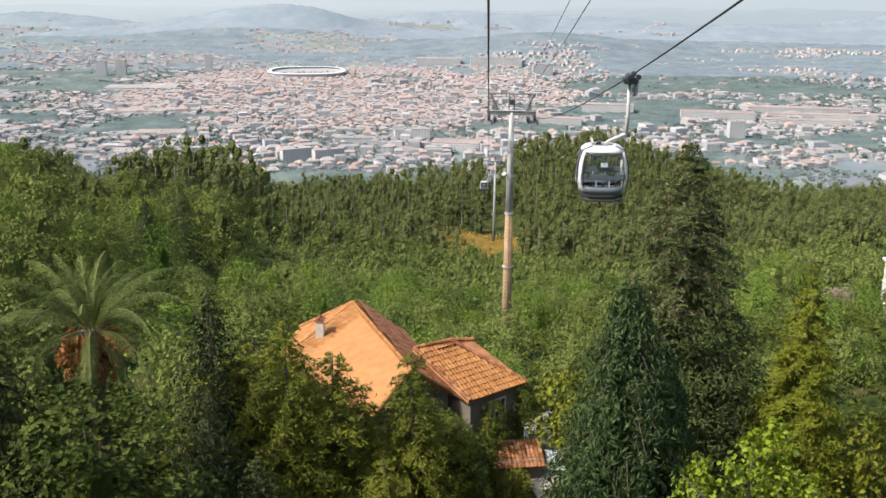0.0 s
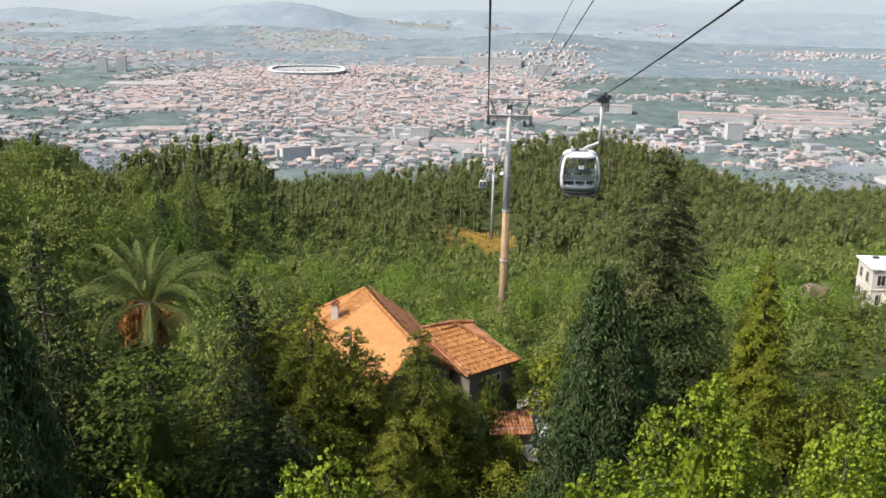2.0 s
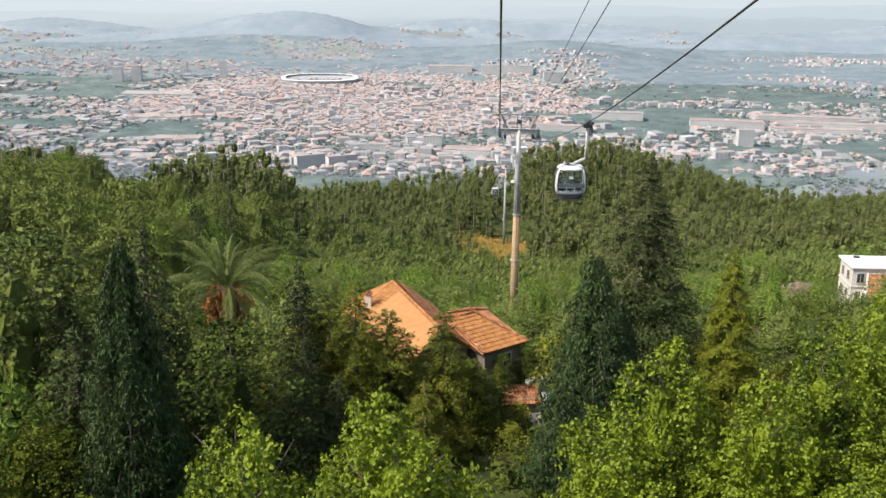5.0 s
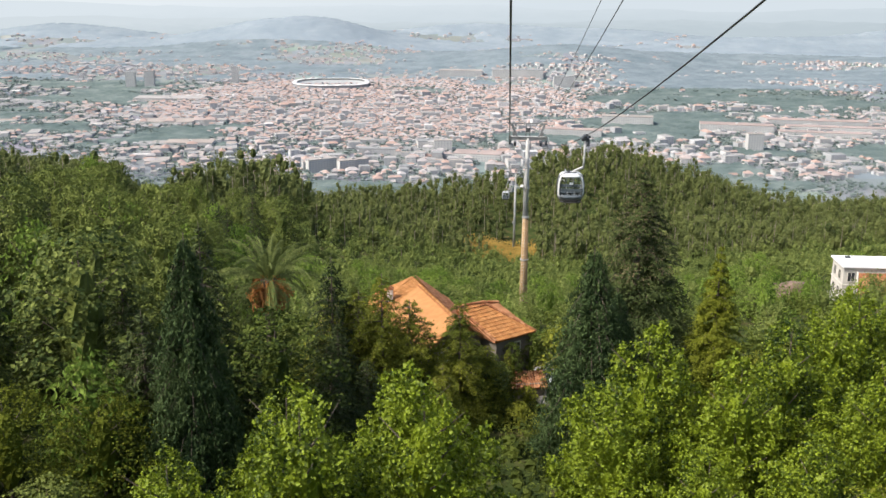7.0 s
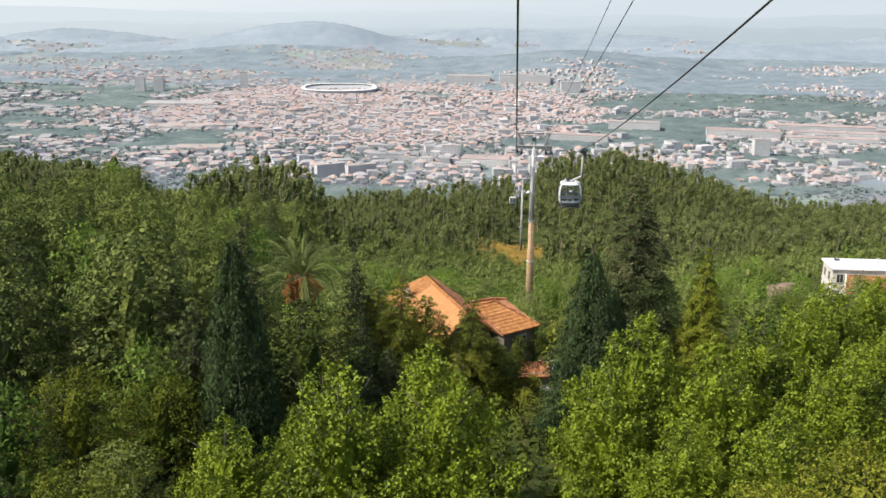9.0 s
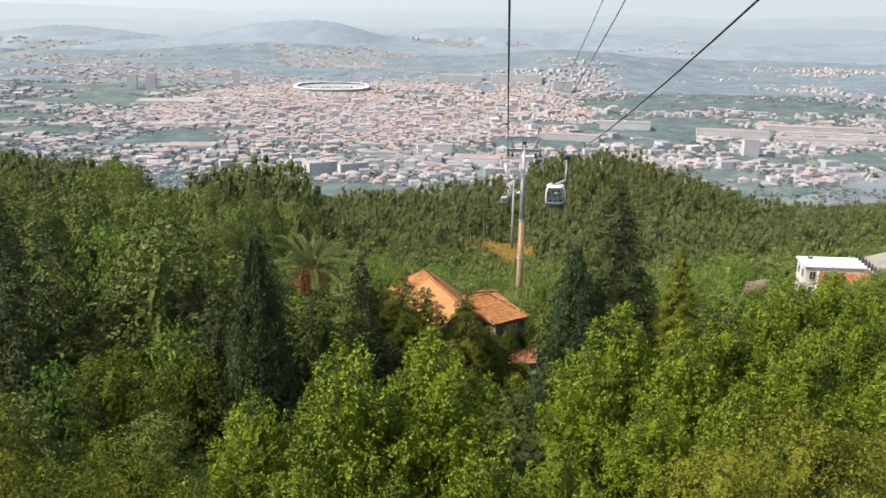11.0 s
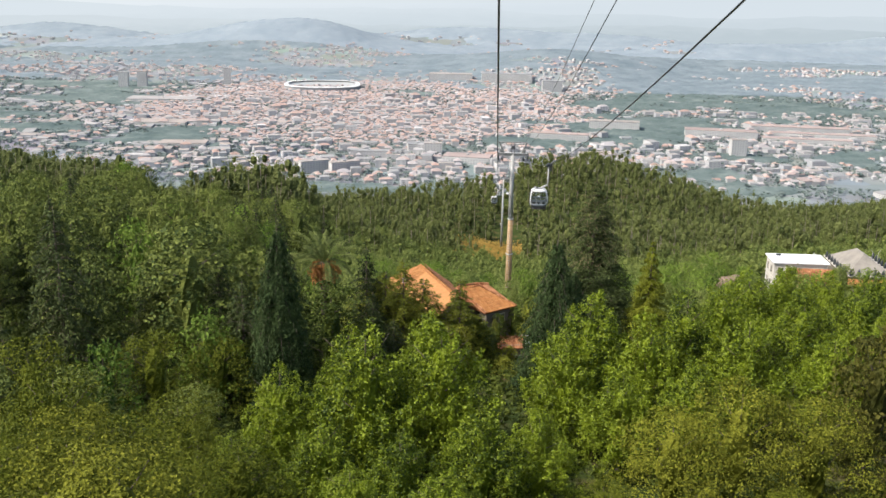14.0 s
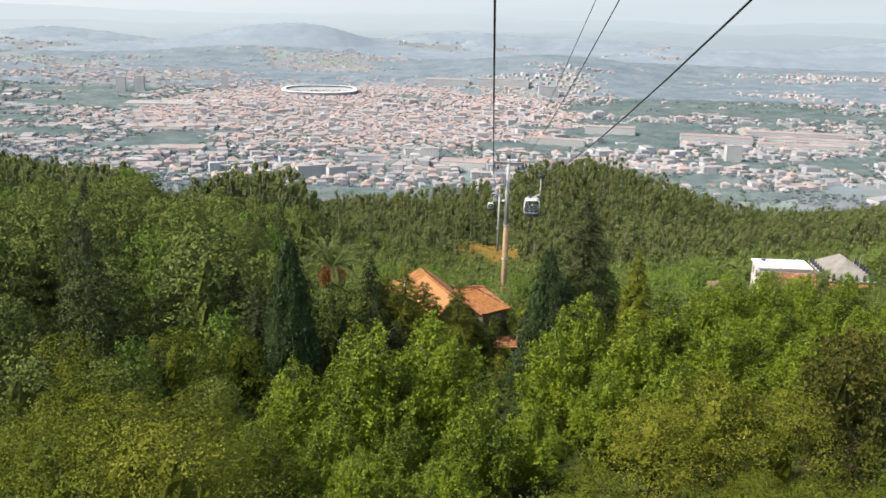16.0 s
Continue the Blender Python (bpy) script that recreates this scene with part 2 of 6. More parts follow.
def ground_material():
    """Forest floor and scrub on the hill, meadows, plots and paving in the valley."""
    m, n, l, p = material("ground", 0.95)
    p.inputs["Specular IOR Level"].default_value = 0.05
    geo = n.new("ShaderNodeNewGeometry")
    sep = n.new("ShaderNodeSeparateXYZ")
    l.new(geo.outputs["Position"], sep.inputs[0])
    near, far, plots = n.new("ShaderNodeTexNoise"), n.new("ShaderNodeTexNoise"), n.new("ShaderNodeTexVoronoi")
    near.inputs["Scale"].default_value, near.inputs["Detail"].default_value = 0.25, 8
    far.inputs["Scale"].default_value, far.inputs["Detail"].default_value = 0.006, 7
    plots.inputs["Scale"].default_value = 0.012
    for t in (near, far, plots):
        l.new(geo.outputs["Position"], t.inputs["Vector"])
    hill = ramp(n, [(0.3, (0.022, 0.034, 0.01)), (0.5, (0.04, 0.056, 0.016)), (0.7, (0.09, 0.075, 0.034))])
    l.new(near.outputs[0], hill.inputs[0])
    # Valley floor tones paled and blued: distance haze mixed into the base colour.
    vale_hazed = ramp(n, [(0.3, (0.15, 0.185, 0.195)), (0.47, (0.175, 0.21, 0.218)), (0.6, (0.21, 0.238, 0.24)), (0.75, (0.3, 0.303, 0.295))])
    l.new(far.outputs[0], vale_hazed.inputs[0])
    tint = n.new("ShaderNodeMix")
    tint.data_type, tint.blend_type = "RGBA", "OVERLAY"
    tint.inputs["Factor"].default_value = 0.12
    l.new(vale_hazed.outputs[0], tint.inputs["A"])
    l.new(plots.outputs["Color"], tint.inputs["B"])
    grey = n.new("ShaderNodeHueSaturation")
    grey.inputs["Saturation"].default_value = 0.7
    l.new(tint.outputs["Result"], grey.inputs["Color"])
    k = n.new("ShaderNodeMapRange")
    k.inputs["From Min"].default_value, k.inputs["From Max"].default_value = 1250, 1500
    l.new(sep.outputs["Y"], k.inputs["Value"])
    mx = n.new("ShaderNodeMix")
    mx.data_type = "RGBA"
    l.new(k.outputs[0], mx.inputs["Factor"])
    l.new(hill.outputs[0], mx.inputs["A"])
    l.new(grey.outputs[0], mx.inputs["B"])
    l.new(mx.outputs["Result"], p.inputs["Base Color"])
    bp = n.new("ShaderNodeBump")
    bp.inputs["Strength"].default_value, bp.inputs["Distance"].default_value = 0.5, 0.3
    l.new(near.outputs[0], bp.inputs["Height"])
    l.new(bp.outputs[0], p.inputs["Normal"])
    return m


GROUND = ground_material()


# ---- mesh helpers ----
def mesh_np(name, verts, faces, mat, smooth=False):
    """A mesh from arrays: faces is a list of index arrays, each of one polygon size, or one array."""
    me = bpy.data.meshes.new(name)
    v = np.asarray(verts, np.float32).reshape(-1, 3)
    groups = faces if isinstance(faces, list) else [faces]
    mats = mat if isinstance(mat, list) else [mat]
    groups = [np.asarray(g, np.int32) for g in groups]
    me.vertices.add(len(v))
    me.vertices.foreach_set("co", v.ravel())
    loops = np.concatenate([g.ravel() for g in groups])
    sizes = np.concatenate([np.full(len(g), g.shape[1], np.int32) for g in groups])
    me.loops.add(len(loops))
    me.loops.foreach_set("vertex_index", loops)
    me.polygons.add(len(sizes))
    me.polygons.foreach_set("loop_start", np.concatenate([[0], np.cumsum(sizes)[:-1]]).astype(np.int32))
    for m in mats:
        me.materials.append(m)
    if len(mats) > 1:
        me.polygons.foreach_set("material_index", np.concatenate([np.full(len(g), min(i, len(mats) - 1), np.int32) for i, g in enumerate(groups)]))
    me.update(calc_edges=True)
    me.polygons.foreach_set("use_smooth", np.full(len(sizes), smooth))
    return me


def part(name, bm, mat, parent=None, label="", smooth=False):
    """Links a bmesh, or a mesh, as one object under a thing or part."""
    if isinstance(bm, bpy.types.Mesh):
        me = bm
    else:
        me = bpy.data.meshes.new(name)
        bmesh.ops.recalc_face_normals(bm, faces=bm.faces)
        bm.to_mesh(me)
        bm.free()
        me.materials.append(mat)
        if smooth:
            for p in me.polygons:
                p.use_smooth = True
    ob = new(name, me)
    ob.parent = parent
    return tagged(ob, label)


def thing(name, m, label, category, group="", kind=""):
    ob = new(name)
    ob.empty_display_size = 0.2
    ob.matrix_basis = m
    return tagged(ob, label, category, group, kind)


def add_box(bm, x0, y0, z0, x1, y1, z1, m=None):
    r = bmesh.ops.create_cube(bm, size=1.0)
    bmesh.ops.scale(bm, vec=(x1 - x0, y1 - y0, z1 - z0), verts=r["verts"])
    bmesh.ops.translate(bm, vec=((x0 + x1) / 2, (y0 + y1) / 2, (z0 + z1) / 2), verts=r["verts"])
    if m:
        bmesh.ops.transform(bm, matrix=m, verts=r["verts"])
    return r["verts"]


def box(*a, bevel=0.0, m=None):
    bm = bmesh.new()
    add_box(bm, *a, m=m)
    if bevel:
        bmesh.ops.bevel(bm, geom=bm.edges[:], offset=bevel, segments=2, affect="EDGES")
    return bm


def add_tube(bm, points, radii, sides=8, caps=True):
    """A tube through points, its radius from radii."""
    pts = [Vector(p) for p in points]
    radii = radii if hasattr(radii, "__len__") else [radii] * len(pts)
    rings = []
    for i, p in enumerate(pts):
        d = (pts[min(i + 1, len(pts) - 1)] - pts[max(i - 1, 0)]).normalized()
        u = d.orthogonal().normalized() if abs(d.z) > 0.95 else Vector((0, 0, 1)).cross(d).normalized()
        if abs(d.z) > 0.95:
            u = Vector((1, 0, 0)) - d * d.x
            u.normalize()
        w = d.cross(u)
        rings.append([bm.verts.new(p + (u * math.cos(a) + w * math.sin(a)) * radii[i]) for a in [2 * math.pi * k / sides for k in range(sides)]])
    for a, b in zip(rings, rings[1:]):
        for k in range(sides):
            bm.faces.new((a[k], a[(k + 1) % sides], b[(k + 1) % sides], b[k]))
    if caps:
        bm.faces.new(rings[0][::-1])
        bm.faces.new(rings[-1])


def tube(points, radii, sides=8):
    bm = bmesh.new()
    add_tube(bm, points, radii, sides)
    return bm


# ---- the lie of the land ----
def smooth01(a):
    a = np.clip(a, 0, 1)
    return a * a * (3 - 2 * a)


def bump2(x, y, cx, cy, sx, sy, h):
    return h * np.exp(-(((x - cx) / sx) ** 2) - ((y - cy) / sy) ** 2)


def valley(x, y):
    """The valley floor with its far hills."""
    v = 4 * np.sin(x / 190 + 1) * np.sin(y / 230) + bump2(x, y, 200, 3560, 360, 260, 58) + bump2(x, y, 90, 3150, 260, 170, 22)
    v = v + bump2(x, y, -1030, 4050, 330, 280, 92) + bump2(x, y, -730, 4100, 240, 250, 62) + bump2(x, y, -640, 3650, 170, 160, 10)
    v = v + bump2(x, y, 1080, 4120, 560, 230, 50) + bump2(x, y, 1800, 4350, 420, 260, 70) + bump2(x, y, 500, 4500, 420, 180, 50)
    v = v + bump2(x, y, -2050, 4300, 420, 300, 62) + bump2(x, y, -200, 4450, 380, 200, 54)
    return v + 9 * np.sin(x / 310 + y / 520) * np.sin(y / 330 + 0.7) * np.clip((y - 2900) / 900, 0, 1)


def ground(x, y):
    """Height of the ground at a place of the plan."""
    x, y = np.asarray(x, float), np.asarray(y, float)
    h = 318 - 0.26 * y + 0.12 * np.minimum(np.abs(x), 320) * smooth01((y + 40) / 160)
    h = h + bump2(x, y, 44, 520, 84, 110, 46) + bump2(x, y, -85, 300, 50, 70, 14) + bump2(x, y, -215, 445, 90, 110, 3)
    h = h + bump2(x, y, 0, 110, 60, 40, 3.5) + bump2(x, y, -60, 450, 60, 70, 14) + bump2(x, y, -2, 12, 70, 27, -6.5)
    h = h + 0.5 * np.sin(x / 7.3) * np.sin(y / 9.1)
    v = valley(x, y)
    k = 14.0
    return np.logaddexp(h / k, v / k) * k


def gz(x, y):
    return float(ground(x, y))


def build_ground():
    rows = np.concatenate([np.linspace(-260, 700, 150), np.linspace(715, 1500, 60), np.linspace(1530, 4860, 110)])
    across = np.linspace(-1, 1, 141)
    across = np.sign(across) * np.abs(across) ** 1.5
    width = 330 + np.clip(rows + 100, 0, None) * 0.72
    X = across[None, :] * width[:, None]
    Y = np.repeat(rows[:, None], len(across), 1)
    V = np.stack([X, Y, ground(X, Y)], -1).reshape(-1, 3)
    nr, nc = len(rows), len(across)
    i = (np.arange(nr - 1)[:, None] * nc + np.arange(nc - 1)[None, :]).ravel()
    Fq = np.stack([i, i + 1, i + nc + 1, i + nc], 1)
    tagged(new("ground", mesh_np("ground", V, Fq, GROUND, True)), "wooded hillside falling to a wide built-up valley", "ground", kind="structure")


build_ground()


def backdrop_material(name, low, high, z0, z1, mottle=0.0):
    """Pale distance, self-lit, haze put into its glow: the further, the whiter."""
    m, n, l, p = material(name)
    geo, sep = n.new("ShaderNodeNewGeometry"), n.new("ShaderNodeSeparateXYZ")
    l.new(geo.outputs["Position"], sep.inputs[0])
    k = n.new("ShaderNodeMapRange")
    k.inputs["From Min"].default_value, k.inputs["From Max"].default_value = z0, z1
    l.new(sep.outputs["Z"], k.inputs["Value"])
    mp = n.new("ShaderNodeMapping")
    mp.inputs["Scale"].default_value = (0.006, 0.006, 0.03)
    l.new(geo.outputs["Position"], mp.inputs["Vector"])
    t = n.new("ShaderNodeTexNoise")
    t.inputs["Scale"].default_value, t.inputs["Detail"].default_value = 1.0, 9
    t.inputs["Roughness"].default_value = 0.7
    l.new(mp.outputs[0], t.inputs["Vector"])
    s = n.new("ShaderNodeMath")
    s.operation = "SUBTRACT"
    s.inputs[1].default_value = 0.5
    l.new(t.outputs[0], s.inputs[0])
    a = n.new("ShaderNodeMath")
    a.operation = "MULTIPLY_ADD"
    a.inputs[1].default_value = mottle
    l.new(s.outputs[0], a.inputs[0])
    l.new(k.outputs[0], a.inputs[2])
    # The glow is raised towards the sun's side (-x).
    sunward = n.new("ShaderNodeMath")
    sunward.operation = "MULTIPLY_ADD"
    sunward.inputs[1].default_value = -0.00035
    l.new(sep.outputs["X"], sunward.inputs[0])
    l.new(a.outputs[0], sunward.inputs[2])
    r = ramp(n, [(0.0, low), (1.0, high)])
    l.new(sunward.outputs[0], r.inputs[0])
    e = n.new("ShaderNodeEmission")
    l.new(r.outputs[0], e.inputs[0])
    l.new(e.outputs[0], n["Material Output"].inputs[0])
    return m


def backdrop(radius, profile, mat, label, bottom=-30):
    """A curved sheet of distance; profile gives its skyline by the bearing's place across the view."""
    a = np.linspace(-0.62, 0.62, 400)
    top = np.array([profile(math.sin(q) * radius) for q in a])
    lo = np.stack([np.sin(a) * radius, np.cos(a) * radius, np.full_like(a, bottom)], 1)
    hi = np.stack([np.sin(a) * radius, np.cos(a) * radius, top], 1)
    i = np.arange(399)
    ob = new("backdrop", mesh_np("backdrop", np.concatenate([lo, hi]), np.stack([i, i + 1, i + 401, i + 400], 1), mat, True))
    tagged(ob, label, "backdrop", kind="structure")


def hill(x, cx, w, h):
    return h * math.exp(-(((x - cx) / w) ** 2))


def rough(x, k, a):
    return a * noise.fractal((x / k, 3.1 * k, 0.0), 1.0, 2.0, 5)


# Each sheet further back glows paler, which stands in for haze.
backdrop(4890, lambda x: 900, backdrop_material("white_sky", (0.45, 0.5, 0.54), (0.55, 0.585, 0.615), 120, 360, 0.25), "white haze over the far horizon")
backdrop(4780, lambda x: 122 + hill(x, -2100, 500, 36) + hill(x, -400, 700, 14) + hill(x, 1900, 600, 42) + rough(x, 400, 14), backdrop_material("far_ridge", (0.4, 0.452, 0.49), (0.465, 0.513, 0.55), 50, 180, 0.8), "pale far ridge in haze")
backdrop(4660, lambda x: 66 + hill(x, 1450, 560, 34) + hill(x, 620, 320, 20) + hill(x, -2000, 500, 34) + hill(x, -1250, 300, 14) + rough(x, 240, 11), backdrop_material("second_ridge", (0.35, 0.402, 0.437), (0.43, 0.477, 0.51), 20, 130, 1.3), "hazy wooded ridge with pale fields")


# ---- trees ----
def leaves(pos, nrm, size, rng, aspect=0.6, hang=0.0):
    """Rhombic folded leaves at pos, facing nrm; hang turns their length downwards."""
    n = len(pos)
    nrm = nrm / (np.linalg.norm(nrm, axis=1, keepdims=True) + 1e-9)
    t = rng.normal(size=(n, 3))
    t[:, 2] -= hang * 2
    t -= nrm * (t * nrm).sum(1, keepdims=True)
    t /= np.linalg.norm(t, axis=1, keepdims=True) + 1e-9
    b = np.cross(nrm, t)
    s = (np.asarray(size) * rng.uniform(0.65, 1.3, n))[:, None]
    c = nrm * s * 0.12
    V = np.stack([pos - t * s * 0.5, pos + b * s * aspect * 0.5 + c, pos + t * s * 0.5, pos - b * s * aspect * 0.5 + c], 1)
    return V.reshape(-1, 3), np.arange(n * 4).reshape(n, 4)


def sphere_points(n, rng):
    d = rng.normal(size=(n, 3))
    return d / np.linalg.norm(d, axis=1, keepdims=True)


def lobed_crown(h0, h1, r, lobes, per, size, rng, lobe_r=0.3, tip=0.0, aspect=0.6):
    """A crown from h0 to h1 of many rounded sprays set over an egg; tip draws its head to a point."""
    P, N = [], []
    for k in range(lobes):
        u = (k + rng.uniform(0, 1)) / lobes
        f = u ** 0.85
        z = h0 + (h1 - h0) * f
        prof = math.sin(math.pi * min(0.985, 0.26 + 0.74 * f)) ** 0.7
        prof = prof * (1 - tip * f)
        a = k * 2.39996 + rng.uniform(-0.5, 0.5)
        rad = r * prof * rng.uniform(0.45, 0.95)
        lr = r * lobe_r * rng.uniform(0.7, 1.3)
        c = np.array([math.cos(a) * rad, math.sin(a) * rad, z - lr * 0.3])
        d = sphere_points(per, rng)
        d[:, 2] = np.where(d[:, 2] < -0.3, -d[:, 2] * 0.6, d[:, 2])
        q = c + d * lr * np.array([1, 1, 1.35]) * rng.uniform(0.55, 1.08, (per, 1))
        P.append(q)
        out = d * 0.7 + np.array([math.cos(a), math.sin(a), 0.6]) * 0.5 + rng.normal(size=(per, 3)) * 0.75
        N.append(out)
    return leaves(np.concatenate(P), np.concatenate(N), size, rng, aspect)


def plume_crown(h0, h1, r, plumes, per, size, rng, tip=0.0):
    """A crown of many leafy upright plumes: tall ones about the middle, leaning ones below, dark gaps between."""
    P, N = [], []
    H = h1 - h0
    for k in range(plumes):
        a = k * 2.39996 + rng.uniform(-0.4, 0.4)
        out = np.array([math.cos(a), math.sin(a), 0.0])
        if k % 5 < 3:
            q = math.sqrt((k + 0.5) / plumes) * rng.uniform(0.85, 1.05)
            top = h0 + H * (1 - (0.42 + tip) * q ** 1.8) * rng.uniform(0.93, 1.04)
            rho, lean, L = r * q * 0.82, 0.3 * q, H * rng.uniform(0.34, 0.5)
        else:
            q = rng.uniform(0.75, 1.0)
            top = h0 + H * rng.uniform(0.22, 0.66)
            rho, lean, L = r * q * 0.95, 0.45, H * rng.uniform(0.26, 0.38)
        pr = r * rng.uniform(0.19, 0.3)
        axis = out * lean + np.array([0, 0, 1.0]) + rng.normal(size=3) * 0.07
        axis /= np.linalg.norm(axis)
        head = out * rho + np.array([0, 0, top])
        side = np.cross(axis, [0.3, 0.9, 0.1])
        side /= np.linalg.norm(side)
        fwd = np.cross(axis, side)
        n = per // 7
        t = rng.uniform(0, 1, n) ** 0.85
        w = pr * (1 - t) ** 0.62 * (0.55 + 0.45 * np.minimum(1, t * 4)) * rng.uniform(0.7, 1.15, n)
        b = rng.uniform(0, 6.283, n)
        d = side * np.cos(b)[:, None] + fwd * np.sin(b)[:, None]
        c = head - axis * ((1 - t) * L)[:, None] + d * w[:, None]
        c, d = np.repeat(c, 7, 0), np.repeat(d, 7, 0)
        P.append(c + rng.normal(size=c.shape) * size * 0.62)
        N.append(d * 0.75 + out * 0.15 + np.array([-0.05, -0.05, 0.5]) + rng.normal(size=c.shape) * 0.55)
    return leaves(np.concatenate(P), np.concatenate(N), size, rng, 0.8)


def pad_crown(h0, h1, r, pads, per, size, rng, flat=0.62):
    """A rounded crown of leafy pads, each lit on top and open underneath."""
    P, N = [], []
    for k in range(pads):
        f = ((k + rng.uniform(0, 1)) / pads) ** 0.9
        prof = math.sqrt(max(0.02, 1 - (max(0, f - 0.25) / 0.78) ** 2))
        a = k * 2.39996 + rng.uniform(-0.6, 0.6)
        rad = r * prof * rng.uniform(0.5, 1.0)
        lr = r * rng.uniform(0.18, 0.31)
        c = np.array([math.cos(a) * rad, math.sin(a) * rad, h0 + (h1 - h0) * f - lr * 0.5])
        d = sphere_points(per, rng)
        d[:, 2] = np.where(d[:, 2] < -0.15, -d[:, 2], d[:, 2])
        P.append(c + d * lr * np.array([1, 1, flat]) * rng.uniform(0.6, 1.12, (per, 1)))
        N.append(d * 0.8 + np.array([math.cos(a) * 0.3, math.sin(a) * 0.3, 0.4]) + rng.normal(size=(per, 3)) * 0.5)
    return leaves(np.concatenate(P), np.concatenate(N), size, rng, 0.7)


def core(c, r, rng, seg=7, rings=5):
    """A lumpy closed mass of inner foliage about c with radii r."""
    a = np.arange(seg) * 2 * math.pi / seg
    V = [c + np.array([0, 0, -r[2]])]
    for k in range(1, rings):
        t = math.pi * k / rings
        q = rng.uniform(0.82, 1.12, seg)
        V += [c + np.array([math.cos(x + k * 0.4) * r[0] * math.sin(t) * w, math.sin(x + k * 0.4) * r[1] * math.sin(t) * w, -r[2] * math.cos(t) * (0.9 + 0.1 * w)]) for x, w in zip(a, q)]
    V.append(c + np.array([0, 0, r[2]]))
    n = len(V)
    Fq = []
    for k in range(rings - 2):
        for j in range(seg):
            p, q = 1 + k * seg + j, 1 + k * seg + (j + 1) % seg
            Fq.append((p, q, q + seg, p + seg))
    for j in range(seg):
        Fq.append((0, 1 + (j + 1) % seg, 1 + j, 1 + j))
        t = 1 + (rings - 2) * seg
        Fq.append((n - 1, t + j, t + (j + 1) % seg, t + (j + 1) % seg))
    return np.array(V), np.array([f for f in Fq if f[2] != f[3]]), np.array([f[:3] for f in Fq if f[2] == f[3]])


def trunk_bm(h, r, rng, limbs=5, crown_r=2.0, start=0.35):
    bm = bmesh.new()
    add_tube(bm, [(0, 0, -1.5), (0, 0, 0), (rng.uniform(-.1, .1), rng.uniform(-.1, .1), h * 0.4), (0, 0, h * 0.92)], [r * 1.3, r, r * 0.7, r * 0.12], 7)
    for k in range(limbs):
        a = k * 2.4 + rng.uniform(-.4, .4)
        z = h * (start + 0.45 * k / max(1, limbs))
        L = crown_r * rng.uniform(0.35, 0.55)
        c, s = math.cos(a), math.sin(a)
        add_tube(bm, [(0, 0, z), (c * L * 0.5, s * L * 0.5, z + L * 0.35), (c * L, s * L, z + L * 0.85)], [r * 0.4, r * 0.25, r * 0.06], 5)
    return bm


def broadleaf(name, h, r, leaf, lobes, per, size, seed, label, category="tree", group="", base=0.22, lobe_r=0.3, tip=0.0, bark=None, style="lobe", fill=0.22):
    rng = np.random.default_rng(seed)
    t = thing(name, Matrix(), label, category, group)
    part("trunk", trunk_bm(h, max(0.1, h * 0.014), rng, 7, r), bark or BARK, t, smooth=True)
    if style == "plume":
        V, Fq = plume_crown(h * base, h, r, lobes, per, size, rng, tip)
    elif style == "pad":
        V, Fq = pad_crown(h * base, h, r, lobes, per, size, rng)
    else:
        V, Fq = lobed_crown(h * base, h, r, lobes, per, size, rng, lobe_r, tip)
    CV, CQ, CT = core(np.array([0, 0, h * (base + 0.98) / 2 - 0.03 * h]), (r * fill, r * fill, h * (1 - base) * (0.3 + 0.2 * fill)), rng, 8, 7)
    part("crown", mesh_np("crown", np.concatenate([V, CV]), [np.concatenate([Fq, CQ + len(V)]), CT + len(V)], [leaf, leaf]), leaf, t)
    return t


